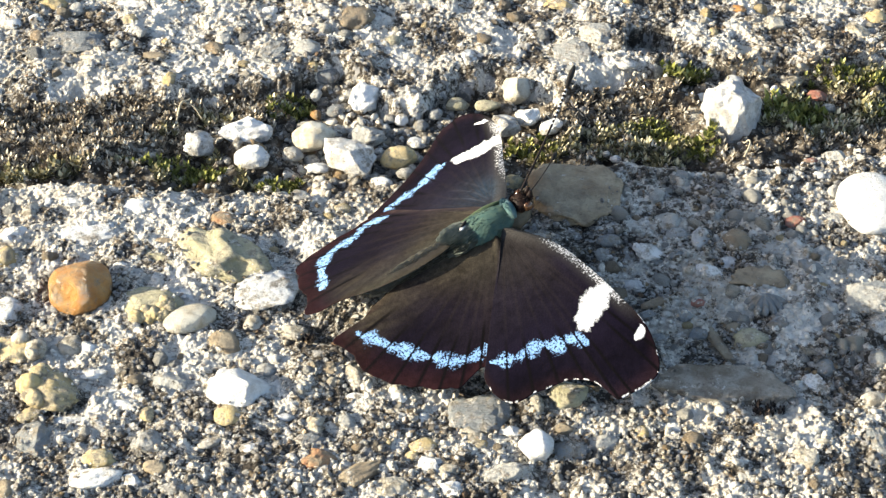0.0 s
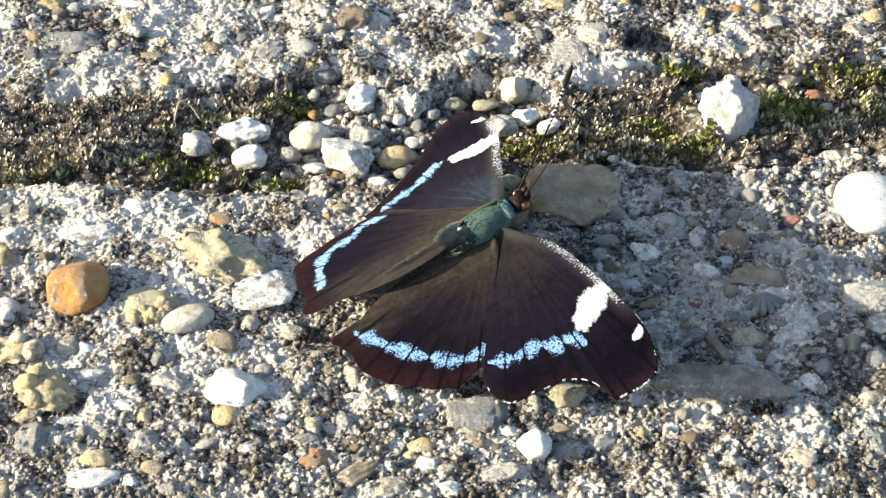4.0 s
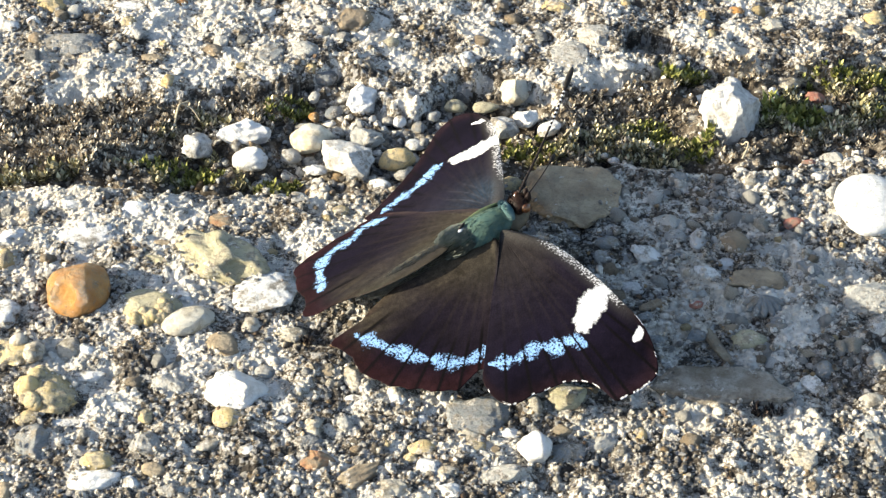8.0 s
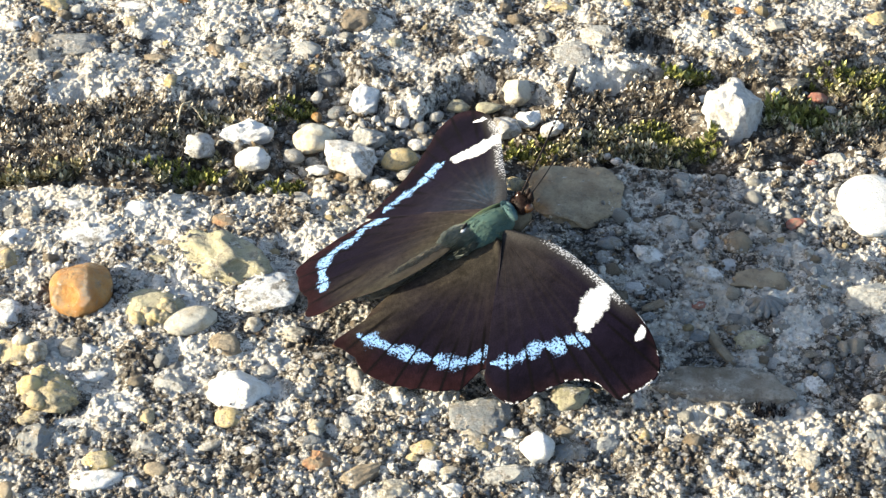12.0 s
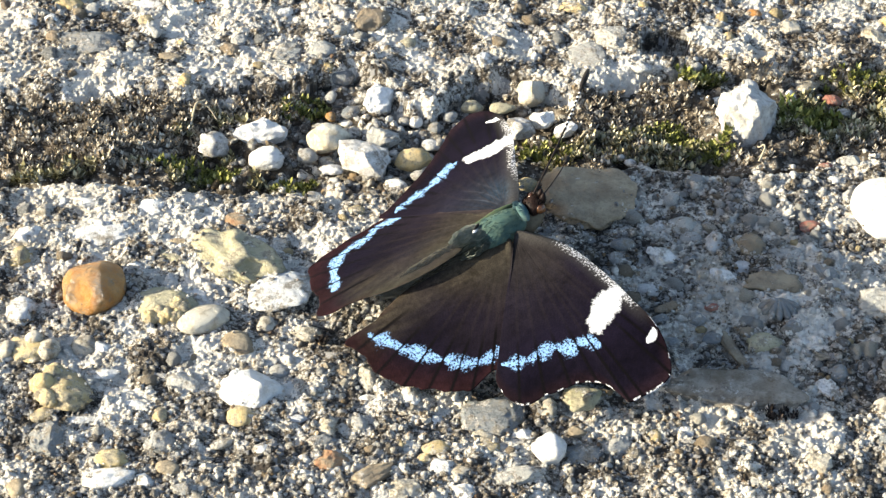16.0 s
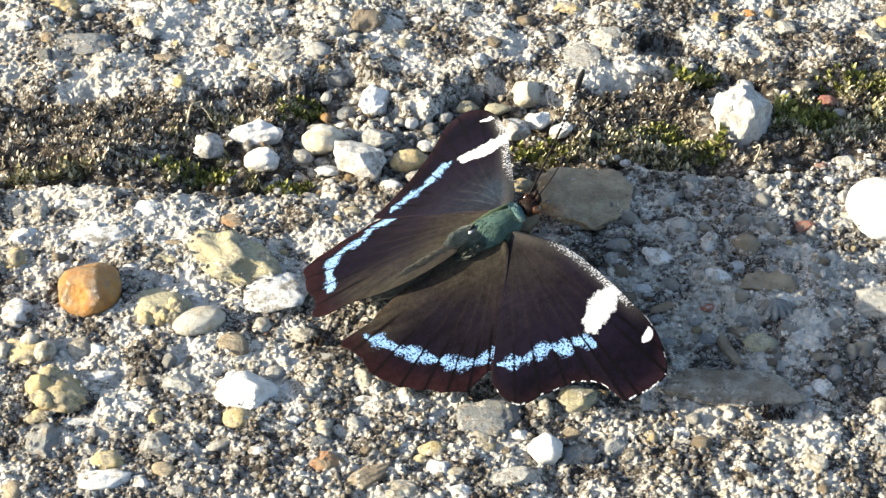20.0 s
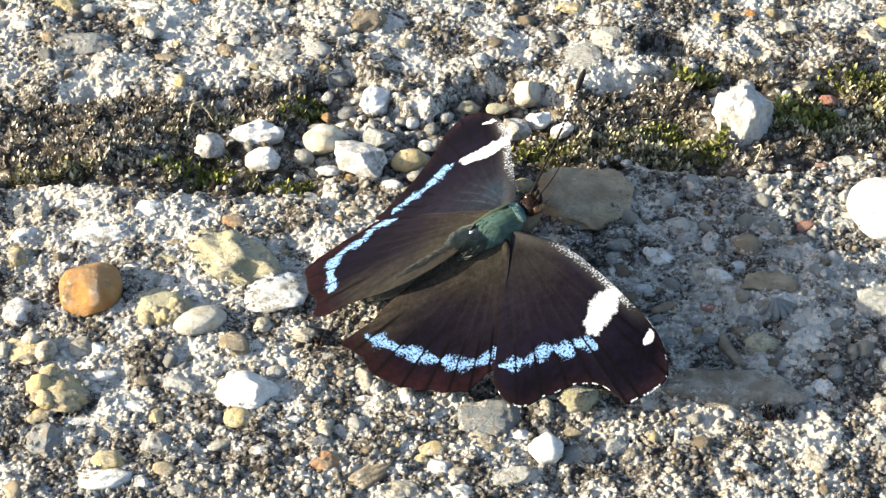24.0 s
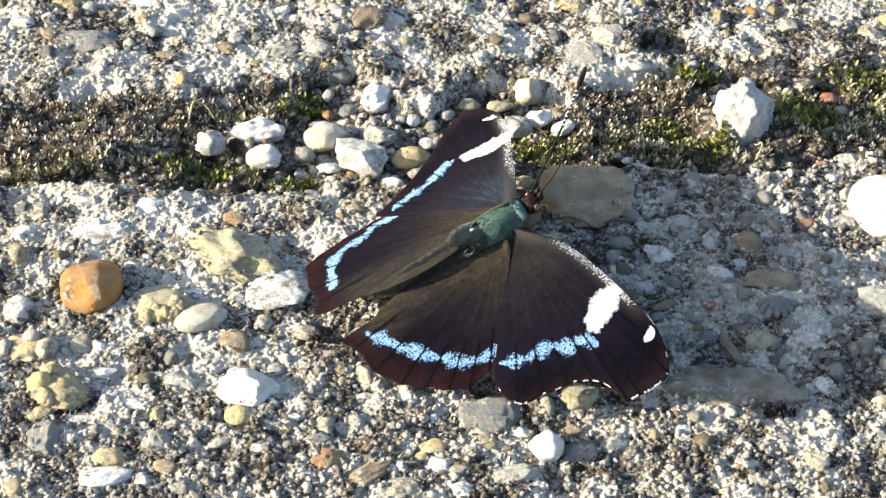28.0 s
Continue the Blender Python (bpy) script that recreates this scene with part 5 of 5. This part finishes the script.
moss("moss", [(-43.9, 21.5, 3.2), (-48.6, 22.2, 2.2), (-39.5, 20.1, 2.5), (-25.7, 37.3, 3.0), (-27.6, 35.1, 2.0), (-27.1, 18.3, 3.0), (42.6, 44.1, 2.6), (44.6, 44.8, 1.6), (59.9, 35.8, 3.4), (62.6, 33.6, 2.4), (36.3, 32.2, 2.6), (31.4, 31.5, 2.0), (16.8, 26.4, 3.0), (12.0, 27.1, 2.2), (38.0, 29.3, 2.4), (40.7, 26.4, 2.2), (66.3, 44.1, 2.0), (72.7, 44.1, 3.0), (76.0, 42.6, 2.6), (44.4, 25.0, 2.0), (74.4, 35.1, 2.0)], MOSS_GREEN, 3.4, 1.9, "yellow-green moss tufts growing in the slab joint", 91, 1.8)
moss("dry_moss", [(-72.5, 36.6, 6.0), (-65.5, 35.1, 6.0), (-58.7, 35.1, 6.0), (-51.9, 35.1, 5.5), (-69.3, 27.9, 6.0), (-61.5, 26.4, 6.0), (-54.0, 27.9, 6.0), (-46.5, 29.3, 4.5), (-37.5, 38.1, 4.5), (-33.5, 36.6, 4.0), (-31.4, 33.6, 3.5), (-44.0, 33.6, 4.0), (-72.1, 20.8, 4.0), (-65.5, 20.8, 4.5), (-55.1, 20.8, 4.0), (24.9, 36.6, 4.5), (30.9, 38.1, 4.5), (25.5, 29.3, 5.0), (32.1, 26.4, 4.5), (35.9, 39.5, 4.0), (40.4, 35.1, 4.0), (20.9, 32.2, 3.0), (59.1, 29.3, 4.0), (64.1, 30.7, 5.0), (69.1, 32.2, 5.0), (73.7, 30.7, 5.0), (69.9, 38.1, 4.0), (55.1, 45.6, 4.0), (63.1, 46.4, 3.0), (76.2, 47.1, 4.0), (21.5, 25.0, 4.0), (49.0, 24.3, 3.0)], MOSS_DRY, 2.2, 1.6, "dry brown moss crust covering the joint soil", 92, 1.6)
moss("olive_moss", [(20.6, 27.1, 2.5), (16.8, 25.3, 2.2), (24.5, 27.9, 3.0), (28.5, 30.0, 3.0), (32.4, 31.5, 2.5), (32.9, 25.0, 2.6), (37.6, 23.6, 2.6), (29.2, 25.7, 2.5), (35.0, 27.1, 3.0), (39.8, 27.1, 2.5), (62.1, 30.0, 3.0), (67.3, 32.9, 3.0), (71.4, 34.4, 3.0), (57.5, 31.5, 2.2), (75.2, 37.3, 3.0), (64.9, 36.6, 2.5), (70.5, 41.8, 2.5), (74.7, 44.1, 3.0), (61.9, 40.3, 2.0), (59.8, 35.1, 2.5), (43.1, 44.1, 2.2), (-53.7, 21.1, 1.8), (-45.5, 19.2, 2.2), (-65.7, 18.9, 1.8), (-60.7, 20.1, 1.4), (-70.8, 18.3, 2.0), (-37.9, 24.3, 1.4), (-33.3, 19.2, 1.8), (-41.6, 34.4, 1.8), (-46.6, 30.7, 1.8), (-41.4, 25.7, 1.6), (-27.7, 36.6, 1.8)], MOSS_OLIVE, 3.0, 1.7, "olive and straw-coloured leafy moss in the slab joint", 94, 2.0)

moss("tall_moss", [(59.6, 33.2, 3.0), (62.6, 34.4, 2.6), (57.4, 36.6, 2.0), (44.2, 28.2, 1.8), (41.6, 43.6, 2.0)], MOSS_GREEN, 2.0, 3.0, "tall yellow-green moss clump beside the white quartz lump", 96, 2.9)
moss("pale_moss", [(-71.5, 19.4, 2.4), (-66.5, 20.2, 2.2), (-62.0, 19.6, 1.8), (69.5, 34.0, 2.6), (74.0, 36.0, 2.8), (66.0, 30.5, 2.2), (-38.5, 33.5, 1.6)], MOSS_OLIVE, 2.0, 1.9, "pale straw-green moss shoots along the slab edge", 97, 2.5)


DARK_BITS = moss_material("dark_bits", (0.012, 0.009, 0.007), (0.035, 0.025, 0.02), (0.10, 0.075, 0.06))
moss("plant_debris", [(47.8, -34.4, 1.7), (-20.5, -19.5, 1.0)], DARK_BITS, 9.0, 1.6, "dark dry plant debris caught on the concrete", 93, 1.2, True)
BUG["straw"] = STRAW


def straw(points, thick, label="thin pale dry straw lying in the joint"):
    line = curve_through(points, 5, False)
    at = [(p[0], p[1], float(ground_top(p[0], p[1])) + p[2]) for p in line]
    tagged(tube("straw", at, [thick * (1 - 0.4 * i / len(at)) for i in range(len(at))], "straw", None, ring=6), label, "straw", "dry straws in the joint")


straw([(-45.6, 33.5, 1.6), (-44.5, 35.0, 2.2), (-42.6, 34.6, 2.4), (-41.2, 33.2, 2.0)], 0.17, "curled pale dry straw lying in the joint")
straw([(-45.9, 31.5, 1.2), (-45.0, 34.4, 1.9), (-43.2, 36.0, 2.2)], 0.22)
straw([(47.0, 36.0, 1.0), (48.6, 38.5, 2.0), (49.4, 41.0, 2.2)], 0.3)
straw([(50.3, 22.0, 0.8), (51.4, 24.2, 1.8), (50.6, 26.4, 1.4)], 0.2)
straw([(19.8, 28.4, 1.0), (22.2, 30.0, 1.4), (23.2, 32.0, 1.2)], 0.2)

# ---------------- gravel cast into the slabs ----------------
def clear_of(x, y, r):
    for a, b, c, d in placed:
        if ((x - a) / (c + r * 0.6)) ** 2 + ((y - b) / (d + r * 0.6)) ** 2 < 1:
            return False
    return True


def scatter_pebbles(slab, count, y_lo, y_hi, seed, x_lo=-84.0, x_hi=84.0, small=0.55):
    rs = np.random.RandomState(seed)
    kinds = ["white", "white", "cream", "cream", "grey", "grey", "slate", "ochre", "tan", "brown"]
    forms = {}
    for c in sorted(set(kinds)):
        for k in range(3):
            v, q = lumpy(3, "round" if k == 0 else "angular", rs)
            forms[c, k] = mesh_of("pebble", v, q, STONE[c])
    made = 0
    while made < count:
        x, y = rs.uniform(x_lo, x_hi), rs.uniform(y_lo, y_hi)
        size = small + 1.1 * rs.rand() ** 2.2
        if abs(x) > 66 + (y + 50) * 0.17 or not clear_of(x, y, size):
            continue
        ob = new("pebble", forms[kinds[rs.randint(len(kinds))], rs.randint(3)])
        ob.parent = slab
        m = pose(x * MM, y * MM, (float(slab_top(x, y)) - 0.15 * size) * MM, rs.uniform(-15, 15), rs.uniform(-15, 15), rs.uniform(0, 360))
        ob.matrix_basis = m @ Matrix.Diagonal((size * rs.uniform(0.9, 1.4) * MM, size * MM, size * rs.uniform(0.6, 0.9) * MM, 1))
        placed.append((x, y, size * 0.8, size * 0.8))
        made += 1


# sand colours from white lime to dark flint
SAND = np.array(((0.88, 0.85, 0.77), (0.72, 0.67, 0.57), (0.55, 0.51, 0.43), (0.42, 0.41, 0.39), (0.52, 0.43, 0.30), (0.27, 0.25, 0.23), (0.46, 0.31, 0.15), (0.30, 0.18, 0.10), (0.10, 0.09, 0.08)))
CLEAN = np.array((0.40, 0.20, 0.14, 0.10, 0.06, 0.03, 0.03, 0.02, 0.02))
DIRTY = np.array((0.08, 0.14, 0.18, 0.17, 0.14, 0.12, 0.06, 0.05, 0.06))


def scatter_grit(name, parent, spots, lo, hi, power, seed, level=1, dark=1.0, sink=(-0.6, 0.1), washed=0.0):
    """Sand and small gravel, too many to count: spots give x, y and z in mm."""
    rs = np.random.RandomState(seed)
    x, y, z = spots
    count = len(x)
    bank = np.array([lumpy(level, "chip", rs)[0] for k in range(24)])
    q = np.array(BALLS[level][1])
    nv = bank.shape[1]
    size = lo + (hi - lo) * rs.rand(count) ** power
    v = bank[rs.randint(24, size=count)] * (size[:, None] * np.stack([rs.uniform(0.8, 1.5, count), np.ones(count), rs.uniform(0.6, 1.0, count)], 1))[:, None, :]
    tip = rs.uniform(-0.6, 0.6, count)[:, None]
    v = np.stack([v[..., 0] * np.cos(tip) - v[..., 2] * np.sin(tip), v[..., 1], v[..., 0] * np.sin(tip) + v[..., 2] * np.cos(tip)], 2)
    a = rs.uniform(0, 6.2832, count)[:, None]
    v = np.stack([v[..., 0] * np.cos(a) - v[..., 1] * np.sin(a), v[..., 0] * np.sin(a) + v[..., 1] * np.cos(a), v[..., 2]], 2)
    v += np.stack([x, y, z + size * rs.uniform(sink[0], sink[1], count)], 1)[:, None, :]
    verts = v.reshape(-1, 3) * MM
    tris = (q[None] + (np.arange(count) * nv)[:, None, None]).reshape(-1, 3)
    # how clean the sand is drifts over the slab
    clean = np.clip(1.5 * lattice(x, y, 8.0, 71) + 0.6 * lattice(x, y, 2.6, 72) - 0.62 + 0.75 * lime(x, y) + washed, 0, 1)[:, None]
    odds = np.cumsum(CLEAN * clean + DIRTY * (1 - clean), 1)
    tone = SAND[np.argmax(rs.rand(count)[:, None] < odds, 1)] * rs.uniform(0.8, 1.1, count)[:, None] * dark
    me = bpy.data.meshes.new(name)
    me.vertices.add(len(verts))
    me.vertices.foreach_set("co", verts.astype(np.float32).ravel())
    me.loops.add(tris.size)
    me.loops.foreach_set("vertex_index", tris.astype(np.int32).ravel())
    me.polygons.add(len(tris))
    me.polygons.foreach_set("loop_start", np.arange(0, tris.size, 3, dtype=np.int32))
    me.polygons.foreach_set("use_smooth", np.full(len(tris), level > 1))
    me.materials.append(GRIT)
    me.update(calc_edges=True)
    layer = me.color_attributes.new("sand", "FLOAT_COLOR", "POINT")
    layer.data.foreach_set("color", np.repeat(np.concatenate([tone, lime(x, y)[:, None]], 1), nv, 0).astype(np.float32).ravel())
    ob = new(name, me)
    ob.parent = parent
    return tagged(ob, kind="stuff")


def between(seed, n, reach, lo, hi, middle=0.0):
    """Random spots on the ground between two edges."""
    rs = np.random.RandomState(seed)
    x, t = middle + rs.uniform(-reach, reach, n), rs.rand(n)
    y = lo(x) + (hi(x) - lo(x)) * t
    return x, y, ground_top(x, y)


def front(x):
    return x * 0 - 58.0


def back(x):
    return x * 0 + 78.0


def gravel_spots(seed, n):
    """Heaped in the middle of the joint, by the wing."""
    rs = np.random.RandomState(seed)
    x, t = rs.normal(-17, 9, n), rs.rand(n)
    y = near_edge(x) + 0.2 + (far_edge(x) - near_edge(x) - 1.0) * t
    return x, y, ground_top(x, y)


def crust_spots(seed, per_mm, near):
    """Cement crumbs that cling round the stones cast into a slab."""
    rs = np.random.RandomState(seed)
    xs, ys, zs = [], [], []
    for x, y, a, b, tall, turn in cast:
        if (y < 28) != near:
            continue
        n = int(per_mm * (a + b) * 3.2)
        ang, up = rs.uniform(0, 6.2832, n), rs.rand(n) ** 1.8
        out = np.sqrt(1 - (up * 0.75) ** 2) * rs.uniform(0.97, 1.1, n)
        u, v = a * 1.08 * out * np.cos(ang), b * 1.12 * out * np.sin(ang)
        c, s = math.cos(turn), math.sin(turn)
        px, py = x + u * c - v * s, y + u * s + v * c
        # crumbs sit in clusters, not in an even ring
        keep = lattice(px, py, 1.7, 75) + 0.5 * lattice(px, py, 4.0, 76) > 0.72
        xs.append(px[keep]), ys.append(py[keep])
        zs.append((slab_top(px, py) * 0.5 + up * 0.42 * tall)[keep])
    return np.concatenate(xs), np.concatenate(ys), np.concatenate(zs)


scatter_grit("gravel", joint, gravel_spots(84, 900), 0.35, 1.25, 1.5, 84, level=2)
scatter_pebbles(slab_near, 90, -54, 17, 71)
scatter_pebbles(slab_far, 60, 42, 72, 72)
scatter_pebbles(slab_near, 55, -30, 17, 73, 24.0, 64.0, 0.75)
scatter_grit("crust", slab_near, crust_spots(87, 3.4, True), 0.12, 0.42, 1.8, 87)
scatter_grit("crust", slab_far, crust_spots(88, 3.4, False), 0.12, 0.42, 1.8, 88)
scatter_grit("grit", slab_near, between(81, 30000, 80, front, near_edge), 0.12, 0.60, 2.2, 81, sink=(-0.8, -0.2))
scatter_grit("grit", slab_far, between(82, 12000, 90, far_edge, back), 0.12, 0.55, 2.2, 82, sink=(-0.8, -0.2))
scatter_grit("fine_gravel", slab_near, between(85, 420, 80, front, near_edge), 0.4, 0.95, 1.8, 85, level=2)
scatter_grit("fine_gravel", slab_far, between(86, 150, 90, far_edge, back), 0.4, 0.85, 1.8, 86, level=2)
scatter_grit("fine_gravel", slab_near, between(89, 3400, 80, front, lambda x: np.where(x > -12, -33.0, -46.0) + 3 * lattice(x, x * 0, 5, 90)), 0.18, 0.75, 2.0, 89, level=2, sink=(-0.45, 0.2), washed=0.25)
scatter_grit("fine_gravel", slab_near, between(95, 1900, 19, lambda x: x * 0 - 30.0, lambda x: x * 0 + 18.0, 44.0), 0.15, 0.95, 2.6, 95, level=2, sink=(-0.5, 0.1), washed=0.2)
scatter_grit("crumbs", joint, between(98, 650, 88, near_edge, far_edge), 0.18, 0.6, 2.0, 98, level=2, sink=(0.0, 0.8), washed=0.4)
scatter_grit("grit", joint, between(83, 6500, 88, near_edge, far_edge), 0.08, 0.6, 3.0, 83, dark=0.5)


# ---------------- what moves ----------------
def motions():
    """The wings open and close by a few degrees as the butterfly basks, and once it shifts its feet."""
    right_beat = [
        (0, 0.4), (0.5, 0.1), (1, 0.6), (1.5, 0.7), (2, -0.1), (2.5, -1.0), (3, 0.3), (3.5, 0.1),
        (5.5, -0.2), (6, 0.8), (6.5, 1.9), (7, 1.0), (7.5, 0.7), (8, 0.4), (8.5, 0.3), (9, 0.1),
        (9.5, 1.0), (10, 1.6), (10.5, 0.2), (11, 0.0), (11.5, 1.0), (12, 1.7), (12.5, 0.5), (14.5, 2.4),
        (15, 2.6), (15.5, 1.9), (16, 1.1), (16.5, 0.6), (17, 0.6), (17.5, 1.2), (18, 0.1), (18.5, 0.5),
        (19, 0.6), (19.5, 4.6), (20, 2.0), (20.5, 3.1), (21, 0.6), (21.5, 1.2), (23.5, 0.3), (24, 0.0),
        (24.5, 0.2), (25, -0.1), (25.5, -0.4), (26, 1.2), (26.5, -0.6), (27, -1.6), (27.5, -0.9), (28, 0.4),
    ]
    left_beat = [
        (0, -1.1), (0.5, -0.9), (1, -0.1), (1.5, -0.0), (2, 0.1), (2.5, -0.4), (3, -0.2), (3.5, -0.4),
        (5.5, -0.4), (6, 0.5), (6.5, 0.5), (7, 0.1), (7.5, -0.2), (8, -0.2), (8.5, -0.3), (9, -0.1),
        (9.5, 0.4), (10, -0.1), (10.5, 0.3), (11, 0.0), (11.5, 0.5), (12, 0.7), (12.5, -0.1), (14.5, 0.9),
        (15, 1.3), (15.5, 0.7), (16, 0.7), (16.5, 0.4), (17, 0.3), (17.5, 0.1), (18, -0.2), (18.5, -0.1),
        (19, 0.2), (19.5, 1.1), (20, 1.5), (20.5, 1.3), (21, 0.6), (21.5, 1.3), (23.5, 0.5), (24, 0.4),
        (24.5, 0.4), (25, 0.1), (25.5, 0.4), (26, 0.6), (26.5, 0.4), (27, -0.8), (27.5, 0.0), (28, 1.0),
    ]
    home = butterfly.matrix_world.copy()
    moved = Matrix.Translation((-0.00018, 0, 0)) @ home
    walk(butterfly, [(0, home), (12.5, home), (15, moved), (28, moved)])
    for pair, side, beat, s in (((fore_right, hind_right), "right", right_beat, -1.0), ((fore_left, hind_left), "left", left_beat, 1.0)):
        for part, share in zip(pair, (1.0, 0.3)):
            walk(part, [(t, pose(0, s * 0.0012, 0, s * (DROOP[side] + share * a), 0, 0)) for t, a in beat])


motions()
